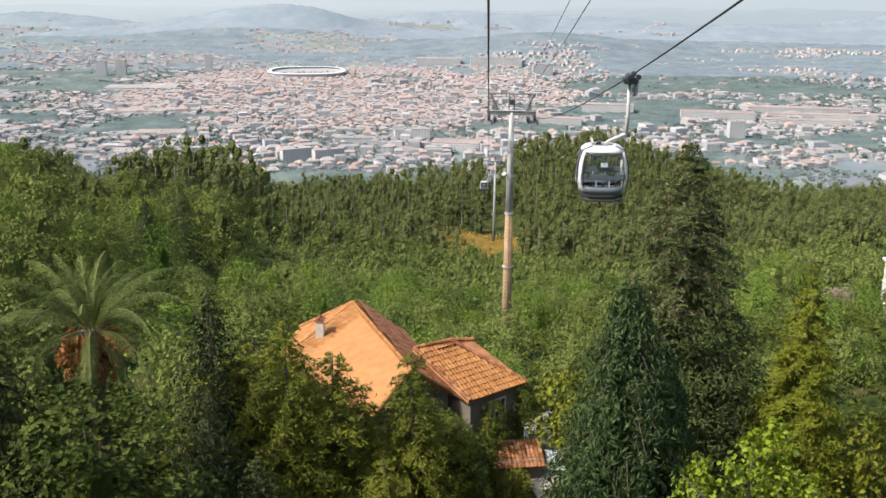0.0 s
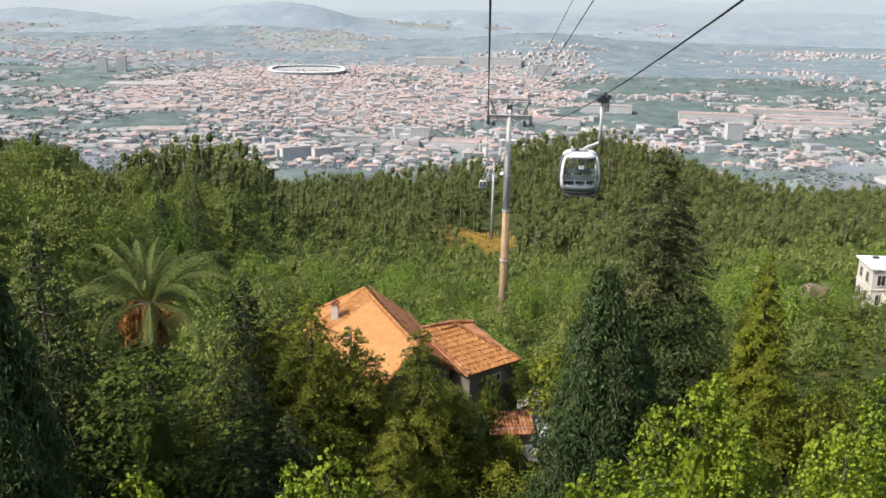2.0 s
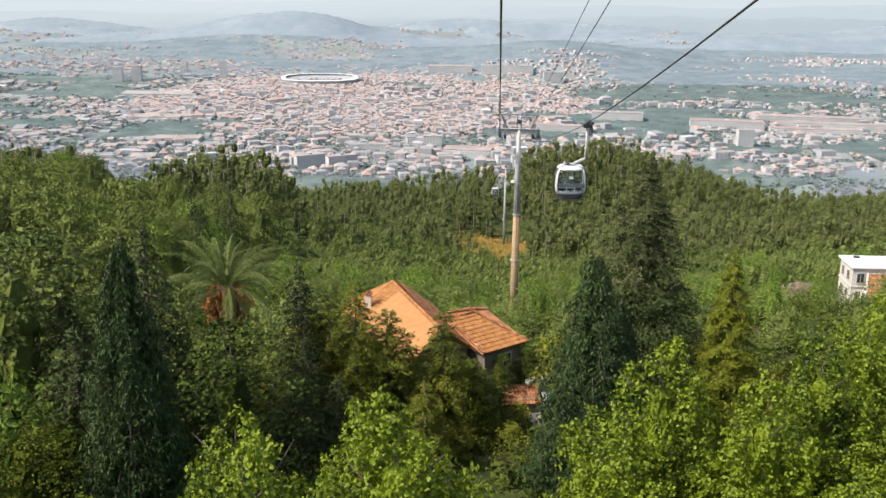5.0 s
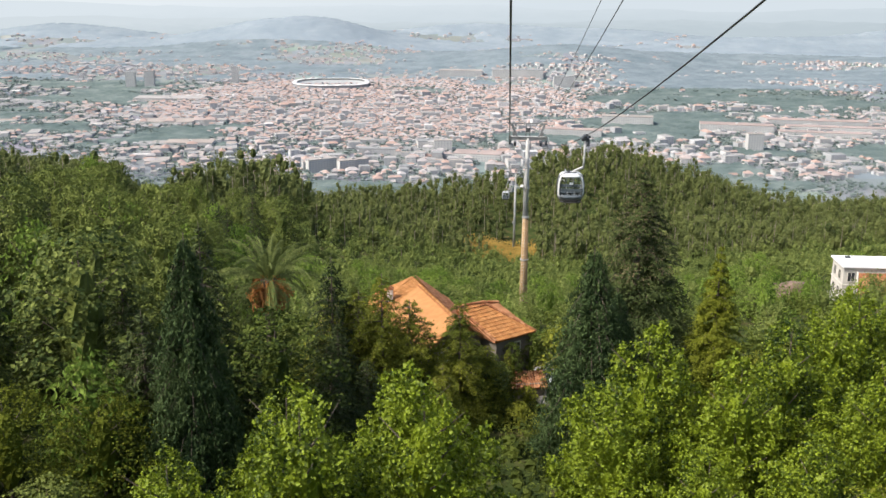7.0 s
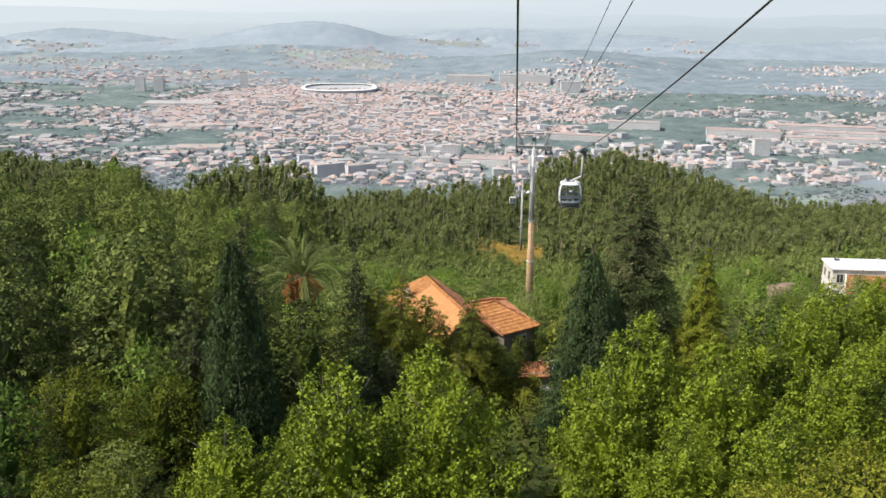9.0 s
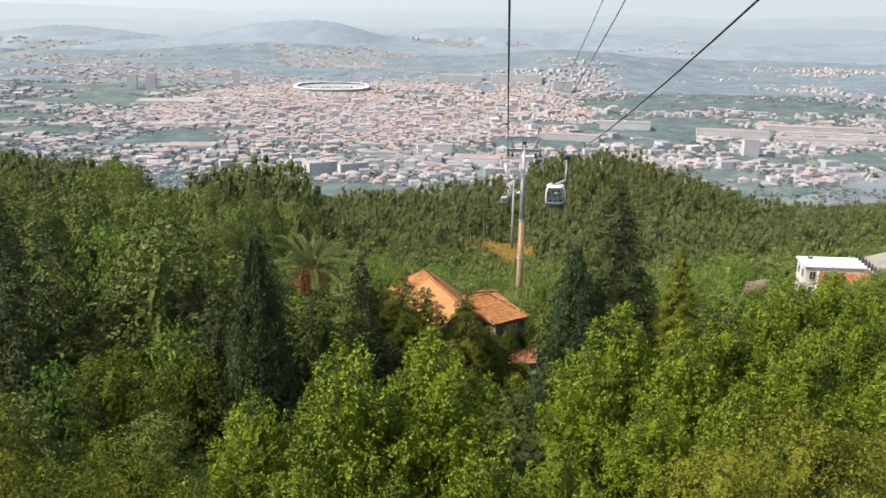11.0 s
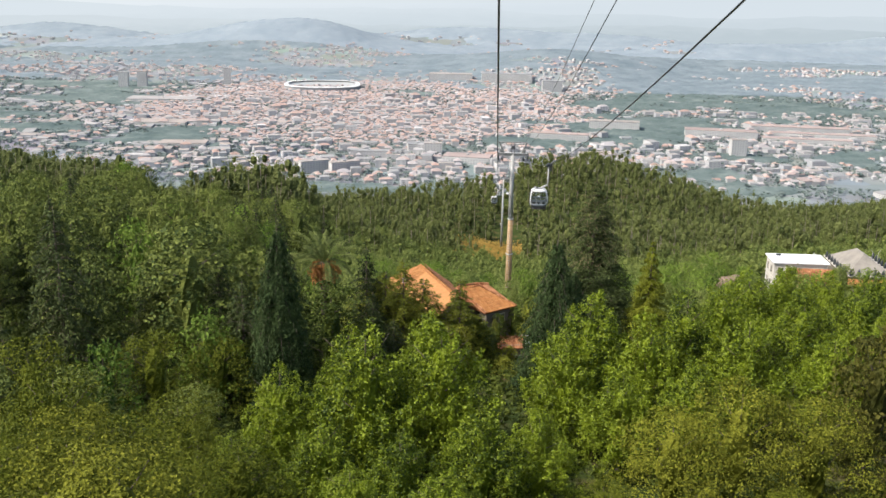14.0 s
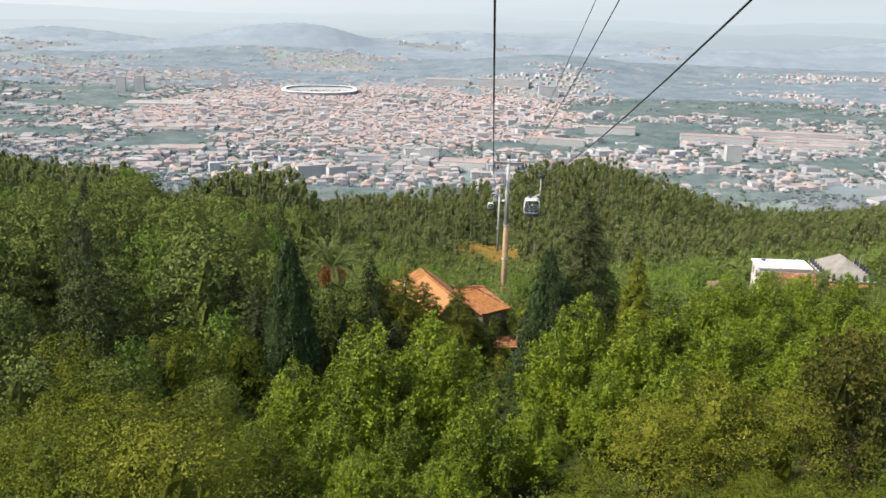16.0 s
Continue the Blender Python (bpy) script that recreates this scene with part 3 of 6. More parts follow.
def conifer(name, h, r, leaf, seed, label, levels=26, arms=8, size=0.5, droop=0.35, base=0.06, power=0.85, hang=0.3, sparse=1.0, twigs=9, group="", bark=None, dead=2.0):
    """Whorls of drooping boughs, each hung with sprays."""
    rng = np.random.default_rng(seed)
    t = thing(name, Matrix(), label, "conifer", group)
    bm = bmesh.new()
    add_tube(bm, [(0, 0, -1.5), (0, 0, h * 0.3), (rng.uniform(-.08, .08), 0, h * 0.65), (0, 0, h)], [h * 0.016, h * 0.012, h * 0.007, 0.02], 7)
    boughs = bmesh.new()
    P, N = [], []
    for k in range(levels):
        f = base + (1 - base) * (k + rng.uniform(-.3, .3)) / levels
        f = min(0.985, max(base, f))
        z0 = h * f
        m = max(3, int(round(arms * (0.5 + 0.5 * (1 - f)))))
        for j in range(m):
            if rng.uniform() > sparse:
                continue
            a = 2 * math.pi * (j + rng.uniform(-.35, .35)) / m + k * 1.1
            L = max(0.25, r * (1 - f) ** power * rng.uniform(0.7, 1.12))
            c, s = math.cos(a), math.sin(a)
            up = 0.25 * L
            if L > 0.8 and k % 2 == 0:
                add_tube(boughs, [(0, 0, z0), (c * L * 0.5, s * L * 0.5, z0 + up * 0.3 - droop * L * 0.2), (c * L * 0.95, s * L * 0.95, z0 - droop * L)], [0.05, 0.03, 0.01], 4, False)
            n = max(4, int(twigs * L))
            u = rng.uniform(0.12, 1.0, n) ** 0.75
            zz = z0 + up * u * (1 - u) - droop * L * u ** 1.6
            side = rng.normal(size=n) * 0.16 * L * u
            q = np.stack([c * L * u - s * side, s * L * u + c * side, zz + rng.normal(size=n) * 0.08 - hang * rng.uniform(0, 0.5, n)], 1)
            P.append(q)
            N.append(np.stack([c * 0.6 + rng.normal(size=n) * 0.4, s * 0.6 + rng.normal(size=n) * 0.4, 0.75 - hang * 0.7 + rng.normal(size=n) * 0.25], 1))
    part("trunk", bm, bark or BARK, t, smooth=True)
    tagged(part("branchwork", boughs, bark or BARK, t), kind="stuff")
    P, N = np.concatenate(P), np.concatenate(N)
    dry = (P[:, 2] > h * dead) & (rng.uniform(size=len(P)) < 0.3)
    if dry.any():
        V, Fq = leaves(P[dry], N[dry], size * 0.8, rng, 0.12, hang)
        part("dead_top", mesh_np("dead_top", V, Fq, LEAF_DEAD), LEAF_DEAD, t, "brownish dry top")
        P, N = P[~dry], N[~dry]
    V, Fq = leaves(P, N, size, rng, 0.24, hang)
    part("crown", mesh_np("crown", V, Fq, leaf), leaf, t)
    return t


def plant(proto, x, y, top=None, s=1.0, turn=None, label="", sink=0.0, wide=1.0):
    """A copy of a tree at a place of the plan, its height set by its top, where known."""
    z = gz(x, y) - sink
    h0 = proto["height"]
    if top:
        s = max(0.45, (top - z) / h0)
    ob = copy_thing(proto, Matrix())
    a = RNG.uniform(0, 360) if turn is None else turn
    w = s if not top else s ** 0.6 * wide
    ob.matrix_basis = Matrix.LocRotScale((x, y, z), Euler((0, 0, radians(a))), (w, w, s))
    if label:
        tagged(ob, label)
    return ob


def proto(ob, h):
    ob["height"] = h
    return ob


def retire(ob):
    """Takes a pattern away once its copies stand."""
    for o in (*ob.children_recursive, ob):
        bpy.data.objects.remove(o)


# ---- the cable line ----
def cable_z(y):
    return 344.1 - 0.2405 * y + 0.00036 * y * y if y < 120 else 320.42 - (y - 120.3) * 0.226 + 0.00035 * (y - 120.3) * (y - 380)


def rope(name, x, y0, y1, dz, r, label, skew=0.0):
    bm = bmesh.new()
    n = 70
    ys = [y0 + (y1 - y0) * k / n for k in range(n + 1)]
    add_tube(bm, [(x + skew * y, y, cable_z(y) + dz) for y in ys], r, 6)
    tagged(part(name, bm, CABLE, smooth=True), label, "cable", "cables of the lift")


rope("haul_cable", -0.08, -190, 384, 0, 0.028, "thick dark steel wire rope of the lift, upward side", -0.0016)
rope("haul_cable", 5.25, -190, 384, 0, 0.028, "thick dark steel wire rope of the lift, downward side")
rope("signal_cable", 2.63, -190, 384, 1.95, 0.012, "thin dark signal cable strung over the mast heads", -0.0045)
rope("signal_cable", 3.29, -190, 384, 1.95, 0.018, "dark signal cable strung over the mast heads", -0.0045)


def lift_mast(x, y, z0, top, r0, r1, rust_to, label):
    """A round steel mast with flanges, ladder, crossbeam, sheaves, catwalk and its rail frame."""
    t = thing("lift_mast", pose(x, y, z0), label, "lift mast", "masts of the lift")
    h = top - z0
    rr = lambda z: r0 + (r1 - r0) * z / h
    k = rust_to - z0
    part("lower_shaft", tube([(0, 0, -2), (0, 0, k)], [rr(0), rr(k)], 20), RUST if rust_to > z0 + 3 else STEEL, t, "weathered brown lower shaft" if rust_to > z0 + 3 else "", smooth=True)
    part("upper_shaft", tube([(0, 0, k), (0, 0, h - 0.2)], [rr(k) * 0.96, rr(h)], 20), STEEL, t, smooth=True)
    for f in (0.0, k * 0.62, k, k + (h - k) * 0.37, k + (h - k) * 0.62):
        part("flange", tube([(0, 0, f - 0.09), (0, 0, f + 0.09)], rr(f) * 1.22, 20), STEEL, t)
    bm = bmesh.new()
    for s in (-0.2, 0.2):
        add_tube(bm, [(s - 0.25, -rr(0) - 0.22, 0.5), (s - 0.25, -rr(h) - 0.3, h - 0.5)], 0.02, 5)
    part("ladder_rail", bm, STEEL, t)
    rung = bpy.data.meshes.new("ladder_rung")
    bm = tube([(-0.2, 0, 0), (0.2, 0, 0)], 0.014, 5)
    bm.to_mesh(rung)
    bm.free()
    rung.materials.append(STEEL)
    for q in range(int(h / 0.5)):
        z = 0.7 + q * 0.5
        part("ladder_rung", rung, STEEL, t).location = (-0.25, -rr(0) - 0.22 + (rr(0) - rr(h) - 0.08) * z / h, z)
    # head
    part("crossbeam", box(-2.75, -0.26, h - 0.5, 2.75, 0.26, h - 0.02, bevel=0.03), HEAD_STEEL, t)
    part("beam_flange", box(-2.9, -0.34, h - 0.02, 2.9, 0.34, h + 0.05, bevel=0.01), STEEL, t)
    for s in (-1, 1):
        part("strut", tube([(s * 1.7, 0, h), (s * 2.55, 0, h + 2.0)], 0.16, 8), HEAD_STEEL, t)
        part("strut_plate", box(s * 2.1 - 0.3, -0.12, h + 0.1, s * 2.1 + 0.3, 0.12, h + 0.7, bevel=0.02), HEAD_STEEL, t)
        part("brace", tube([(s * 0.35, 0, h - 2.0), (s * 1.6, 0, h - 0.4)], 0.08, 8), STEEL, t)
        part("head_post", tube([(s * 0.3, 0, h), (s * 0.3, 0, h + 2.1)], 0.07, 8), HEAD_STEEL, t)
        cx = s * 2.75
        part("sheave_beam", box(cx - 0.16, -2.1, h - 0.95, cx + 0.16, 2.1, h - 0.6, bevel=0.03), DARK_STEEL, t)
        for q in range(6):
            yy = -1.75 + q * 0.7
            zz = h - 0.45 - 0.226 * yy * 0.8
            part("sheave", tube([(cx - 0.09, yy, zz - 0.3), (cx + 0.09, yy, zz - 0.3)], 0.28, 14), DARK_STEEL, t, "dark rubber-lined sheave")
        part("sheave_hanger", box(cx - 0.2, -0.2, h - 1.1, cx + 0.2, 0.2, h + 0.15, bevel=0.03), HEAD_STEEL, t)
        part("sheave_guard", box(cx - s * 0.75 - 0.2, -0.9, h - 1.35, cx - s * 0.75 + 0.2, 0.9, h - 0.75, bevel=0.06), DARK_STEEL, t)
        part("catwalk", box(cx - 0.6, -1.9, h - 1.5, cx + 0.5, 1.9, h - 1.42), HEAD_STEEL, t)
        bm = bmesh.new()
        for yy in (-1.8, 0, 1.8):
            add_tube(bm, [(cx + s * 0.45, yy, h - 1.45), (cx + s * 0.45, yy, h - 0.35)], 0.03, 5)
        add_tube(bm, [(cx + s * 0.45, -1.85, h - 0.35), (cx + s * 0.45, 1.85, h - 0.35)], 0.03, 5)
        part("handrail", bm, STEEL, t)
    part("top_rail", tube([(-2.8, 0, h + 2.05), (2.8, 0, h + 2.05)], 0.1, 8), HEAD_STEEL, t)
    part("top_rail", tube([(-2.7, 0.35, h + 1.62), (2.7, 0.35, h + 1.62)], 0.05, 6), HEAD_STEEL, t)
    for q in range(9):
        part("rail_post", tube([(-2.6 + q * 0.65, 0.2, h + 1.6), (-2.6 + q * 0.65, 0.2, h + 2.05)], 0.03, 5), HEAD_STEEL, t)
    part("signal_box", box(-0.3, -0.25, h + 0.75, 0.35, 0.1, h + 1.35, bevel=0.03), DARK_STEEL, t, "small dark signal box")
    part("siren", tube([(-0.55, -0.2, k + (h - k) * 0.37), (-0.75, -0.45, k + (h - k) * 0.4)], [0.12, 0.3], 12), STEEL, t)
    return t


lift_mast(2.45, 120.3, gz(2.4, 120.3) - 0.3, 321.2, 0.72, 0.3, 308.4, "tall round steel lift mast with rust-brown lower half, on the slope")
lift_mast(1.9, 380.0, 225.4, 261.0, 0.6, 0.32, 225.6, "grey steel lift mast standing on a dry grassy knoll")


# ---- gondola cabins ----
def ring(z, hx, hy, n, p=3.2):
    out = []
    for k in range(n):
        a = 2 * math.pi * (k + 0.5) / n
        c, s = math.cos(a), math.sin(a)
        out.append((hx * math.copysign(abs(c) ** (2 / p), c), hy * math.copysign(abs(s) ** (2 / p), s), z))
    return out


def loft_part(rings, pick, name, mat, parent, label="", grow=0.0, thick=0.03):
    """The faces of a lofted shell that pick(ring, segment) names, as one solid part."""
    bm = bmesh.new()
    n = len(rings[0])
    vs = {}

    def vert(i, k):
        k %= n
        if (i, k) not in vs:
            x, y, z = rings[i][k]
            g = 1 + grow
            vs[(i, k)] = bm.verts.new((x * g, y * g, z))
        return vs[(i, k)]

    for i in range(len(rings) - 1):
        for k in range(n):
            if pick(i, k):
                bm.faces.new((vert(i, k), vert(i, k + 1), vert(i + 1, k + 1), vert(i + 1, k)))
    bmesh.ops.recalc_face_normals(bm, faces=bm.faces)
    if thick:
        bmesh.ops.solidify(bm, geom=bm.faces[:], thickness=thick)
    return part(name, bm, mat, parent, label, smooth=True)


def gondola(x, y, z, label):
    """An eight-seat cabin under its bent hanger; z is the floor."""
    t = thing("gondola_cabin", pose(x, y, z), label, "gondola", "cabins of the lift")
    heights = [0.0, 0.1, 0.3, 0.62, 0.82, 1.05, 1.3, 1.55, 1.78, 1.95, 2.08, 2.16]
    hx = [0.66, 0.78, 0.88, 0.96, 0.99, 1.0, 0.99, 0.96, 0.91, 0.83, 0.68, 0.4]
    rings = [ring(zz, a, a * 0.98, 40) for zz, a in zip(heights, hx)]
    ang = lambda k: (360 * (k + 1.0) / 40) % 360
    front = lambda k: 218 < ang(k) < 322
    back = lambda k: 38 < ang(k) < 142
    side = lambda k: (ang(k) < 24 or ang(k) > 336) or (156 < ang(k) < 204)
    mid = lambda i: 3 <= i < 9
    loft_part(rings, lambda i, k: i < 2, "underbody", RUBBER, t, "black underbody")
    east = lambda k: ang(k) < 90 or ang(k) > 270
    for f in (front, back):
        loft_part(rings, lambda i, k, f=f: i == 2 and f(k), "end_panel", CABIN_GREY, t, "blue-grey lower end panel")
    for e in (True, False):
        loft_part(rings, lambda i, k, e=e: 2 <= i < 9 and east(k) == e and not front(k) and not back(k) and not (side(k) and i >= 4), "side_frame", CABIN_WHITE, t, "white lacquered side frame")
    loft_part(rings, lambda i, k: i >= 9, "roof", CABIN_WHITE, t, "white rounded roof")
    for nm, f in (("front_window", front), ("rear_window", back), ("side_window", lambda k: side(k) and east(k)), ("side_window", lambda k: side(k) and not east(k))):
        ob = loft_part(rings, lambda i, k, f=f: (mid(i) if f in (front, back) else 4 <= i < 9) and f(k), nm, GLASS, t, "tinted curved window", thick=0)
        ob.visible_shadow = False
    for s in (-1, 1):
        part("window_seal", tube([(s * 0.74, -0.84 - 0.0, 0.6), (s * 0.79, -0.88, 1.05), (s * 0.74, -0.84, 1.6), (s * 0.6, -0.76, 1.93)], 0.022, 6), RUBBER, t)
        part("door_seam", tube([(s * 1.0, 0.0, 0.15 + 0.2), (s * 1.015, 0, 1.05), (s * 0.97, 0, 1.6), (s * 0.86, 0, 1.93)], 0.014, 6), RUBBER, t)
        part("outer_seal", tube([(s * 0.9, -0.5, 0.2), (s * 1.0, -0.5, 0.9), (s * 0.98, -0.5, 1.4), (s * 0.8, -0.5, 2.0), (s * 0.45, -0.5, 2.16)], 0.02, 6), RUBBER, t)
    part("bumper", tube([(-0.8, -0.72, 0.12), (-0.4, -0.92, 0.1), (0.4, -0.92, 0.1), (0.8, -0.72, 0.12)], 0.045, 8), RUBBER, t, "black bumper bar")
    part("floor_plate", box(-0.72, -0.72, 0.1, 0.72, 0.72, 0.14, bevel=0.02), CABIN_GREY, t)
    for s in (-1, 1):
        part("bench", box(-0.8, s * 0.5 - 0.17, 0.5, 0.8, s * 0.5 + 0.17, 0.58, bevel=0.03), CABIN_GREY, t, "grey bench")
        part("bench_back", box(-0.86, s * 0.74 - 0.03, 0.86, 0.86, s * 0.74 + 0.03, 1.1, bevel=0.02), CABIN_GREY, t, "grey bench back rail")
        for q in (-0.5, 0.0, 0.5):
            bm = bmesh.new()
            bmesh.ops.create_uvsphere(bm, u_segments=10, v_segments=7, radius=1.0, matrix=Matrix.Translation((q, s * 0.68, 0.46)) @ Matrix.Diagonal((0.14, 0.07, 0.2, 1)))
            part("seat_back", bm, RUBBER, t, "dark rounded seat back", smooth=True)
            part("back_post", box(q + 0.22, s * 0.73 - 0.02, 0.58, q + 0.27, s * 0.73 + 0.02, 0.9), CABIN_WHITE, t)
    part("door_post", box(-0.3, 0.86, 0.6, -0.24, 0.9, 1.9), CABIN_GREY, t)
    part("door_post", box(0.24, 0.86, 0.6, 0.3, 0.9, 1.9), CABIN_GREY, t)
    part("notice", box(-0.13, -0.93, 1.42, 0.13, -0.925, 1.58), STICKER, t, "small white notice with a dark mark")
    part("notice_mark", box(-0.03, -0.936, 1.5, 0.03, -0.931, 1.54), DARK_STEEL, t)
    part("grab_rail", tube([(-0.6, -0.6, 1.9), (-0.3, -0.68, 1.86), (0.3, -0.68, 1.86), (0.6, -0.6, 1.9)], 0.02, 6), STEEL, t)
    part("tail_fin", box(-0.03, -0.05, -0.28, 0.03, 0.05, 0.02), RUBBER, t)
    # hanger: bolted frame on the roof, sloping arm, upright tube and grip
    part("roof_bracket", box(-0.42, -0.18, 2.12, 0.3, 0.18, 2.2, bevel=0.02), STEEL, t)
    part("roof_bracket", tube([(-0.4, -0.3, 2.2), (-0.4, 0.3, 2.26)], 0.05, 8), STEEL, t)
    part("spring_pack", tube([(-0.28, -0.2, 2.22), (-0.1, -0.2, 2.28)], 0.07, 8), DARK_STEEL, t)
    part("hanger_arm", tube([(0.1, 0, 2.18), (0.3, 0, 2.3), (0.72, 0, 2.48), (0.86, 0, 2.55)], [0.06, 0.075, 0.075, 0.08], 10), STEEL, t, "galvanised sloping arm")
    part("hanger_stay", tube([(0.35, 0.05, 2.2), (0.8, 0.05, 2.42)], 0.03, 8), STEEL, t)
    part("hanger_tube", tube([(0.86, 0, 2.42), (0.9, 0, 3.2), (0.9, 0, 4.55)], 0.075, 12), STEEL, t, "upright galvanised hanger tube", smooth=True)
    part("tube_collar", tube([(0.89, 0, 3.18), (0.89, 0, 3.26)], 0.11, 12), STEEL, t)
    part("footrest", tube([(0.7, 0, 4.05), (0.9, 0, 4.05)], 0.018, 6), STEEL, t)
    part("grip_body", box(0.62, -0.3, 4.5, 1.2, 0.32, 4.72, bevel=0.05), DARK_STEEL, t, "dark cast grip")
    part("grip_jaw", box(0.76, -0.4, 4.66, 1.02, 0.4, 4.86, bevel=0.05), DARK_STEEL, t)
    for q, yy in ((1.05, -0.1), (1.2, 0.12)):
        bm = bmesh.new()
        for j in range(9):
            zz = 4.5 - 0.055 * j
            add_tube(bm, [(q, yy, zz), (q, yy, zz - 0.03)], 0.075 if j % 2 else 0.055, 8)
        part("grip_spring", bm, DARK_STEEL, t, "dark coil spring")
    part("guide_roller", tube([(1.22, -0.06, 4.74), (1.22, 0.06, 4.74)], 0.1, 12), DARK_STEEL, t)
    part("guide_roller", tube([(1.0, -0.3, 4.9), (1.0, -0.2, 4.9)], 0.1, 12), DARK_STEEL, t)
    return t


gondola(4.35, 38.5, cable_z(38.5) - 4.78, "white and blue-grey gondola cabin hanging from its grip")
gondola(-1.3, 222.0, cable_z(222.0) - 4.78, "white gondola cabin hanging far down the line")


# ---- trees of the garden ----
PLANE_A = proto(broadleaf("plane_tree", 16, 5.6, LEAF_PLANE, 44, 378, 0.25, 11, "tall plane tree in full bright green leaf", base=0.02, tip=0.15, style="plume"), 16)
PLANE_B = proto(broadleaf("plane_tree", 16, 6.2, LEAF_PLANE, 50, 378, 0.25, 12, "broad plane tree with bright sunlit leaves", base=0.02, tip=0.06, style="plume"), 16)
OAK_A = proto(broadleaf("oak_tree", 11, 5.4, LEAF_OLIVE, 74, 84, 0.22, 13, "rounded olive-green oak on the slope", base=0.12, style="pad"), 11)
OAK_B = proto(broadleaf("oak_tree", 9, 4.4, LEAF_OLIVE, 64, 80, 0.2, 14, "low rounded oak with yellowish leaves", base=0.08, style="pad"), 9)
OAK_PALE = proto(broadleaf("oak_tree", 11, 5.4, LEAF_PALE_OAK, 90, 110, 0.2, 18, "spreading pale yellow-green oak on the slope", base=0.1, style="pad"), 11)
OAK_FAR = proto(broadleaf("oak_tree", 11, 5.4, LEAF_WOOD, 56, 64, 0.34, 16, "rounded olive-green oak among other trees", base=0.1, style="pad"), 11)
BRONZE = proto(broadleaf("plum_tree", 9, 3.6, LEAF_BRONZE, 90, 34, 0.3, 15, "bronze-leaved plum tree among the oaks", base=0.1, style="pad"), 9)
CEDAR = proto(conifer("weeping_cedar", 17, 4.4, LEAF_CEDAR, 21, "tall weeping cedar with hanging blue-green sprays", 40, 11, 0.36, 0.7, 0.03, 0.6, 0.9, twigs=56), 17)
SPRUCE = proto(conifer("spruce", 24, 6.4, LEAF_SPRUCE, 22, "tall dark spruce with tangled grey twigs", 46, 11, 0.4, 0.26, 0.04, 0.7, 0.35, 0.85, twigs=46, dead=0.55), 24)
GOLDEN = proto(conifer("golden_cypress", 16, 4.3, LEAF_GOLD, 23, "golden-green cypress with layered flat boughs", 26, 11, 0.36, 0.2, 0.03, 0.8, 0.25, twigs=70), 16)
DARKFIR = proto(conifer("fir", 18, 5.4, LEAF_SPRUCE, 24, "dense dark fir tree on the slope", 30, 9, 0.58, 0.35, 0.03, 0.7, 0.3, twigs=11), 18)
LARCH = proto(conifer("larch", 15, 4.2, LEAF_LARCH, 25, "thin see-through larch with wispy boughs", 32, 9, 0.36, 0.12, 0.03, 0.55, 0.15, 0.8, twigs=34), 15)
PINE = proto(broadleaf("pine_tree", 12, 3.8, LEAF_PINE, 66, 62, 0.28, 26, "rounded mid-green pine tree in the garden", base=0.1, style="pad"), 12)
DARKBROAD = proto(broadleaf("laurel_tree", 14, 4.8, LEAF_WOOD, 66, 58, 0.37, 27, "dense dark green laurel tree", base=0.06, style="pad"), 14)
BUSH_A = proto(broadleaf("bush", 5, 3.0, LEAF_SHRUB, 36, 24, 0.33, 31, "leafy mid-green bush on the slope", "bush", base=0.05, lobe_r=0.34), 5)
BUSH_B = proto(broadleaf("bush", 6, 3.2, LEAF_BRIGHT, 38, 24, 0.33, 32, "fresh green bush on the slope", "bush", base=0.05, lobe_r=0.32), 6)
BUSH_C = proto(broadleaf("bush", 4, 2.2, LEAF_LARCH, 30, 36, 0.28, 33, "brownish green bush with bare twigs", "bush", base=0.05, lobe_r=0.34), 4)
PROTOS = [PLANE_A, PLANE_B, OAK_A, OAK_B, OAK_PALE, OAK_FAR, BRONZE, CEDAR, SPRUCE, GOLDEN, DARKFIR, LARCH, PINE, DARKBROAD, BUSH_A, BUSH_B, BUSH_C]

# plane trees: a clump before the house and a long stand towards the white house
for x, y, top in ((-4.7, 20.5, 325.0), (-11.3, 16.8, 325.2), (-6.4, 28.0, 322.0), (-14.2, 25.9, 321.2), (-19.2, 17.2, 320.6), (-14.0, 8.0, 319.6), (-7.2, 7.6, 319.2), (-0.6, 11.5, 319.4), (-21.0, 7.0, 318.8), (4.4, 15.0, 318.0), (-10.0, -1.0, 317.2), (-3.2, 0.5, 316.6)):
    plant(PLANE_A if x < -5 else PLANE_B, x, y, top)
for x, y, top in ((10.2, 34.5, 323.0), (7.4, 28.5, 320.4), (16.0, 31.0, 322.2), (20.8, 37.0, 322.8), (26.0, 31.0, 322.4), (26.5, 45.0, 321.6), (31.5, 54.0, 320.2), (37.0, 59.0, 319.6), (43.0, 61.0, 318.2), (49.5, 62.0, 318.0), (35.0, 43.0, 321.0), (44.0, 50.0, 320.5), (51.0, 50.0, 320.0), (12.5, 22.5, 319.4), (19.5, 23.0, 320.0), (34.0, 29.0, 321.6), (43.0, 37.0, 321.8)):
    plant(PLANE_B if (x + y) % 2 < 1 else PLANE_A, x, y, top)
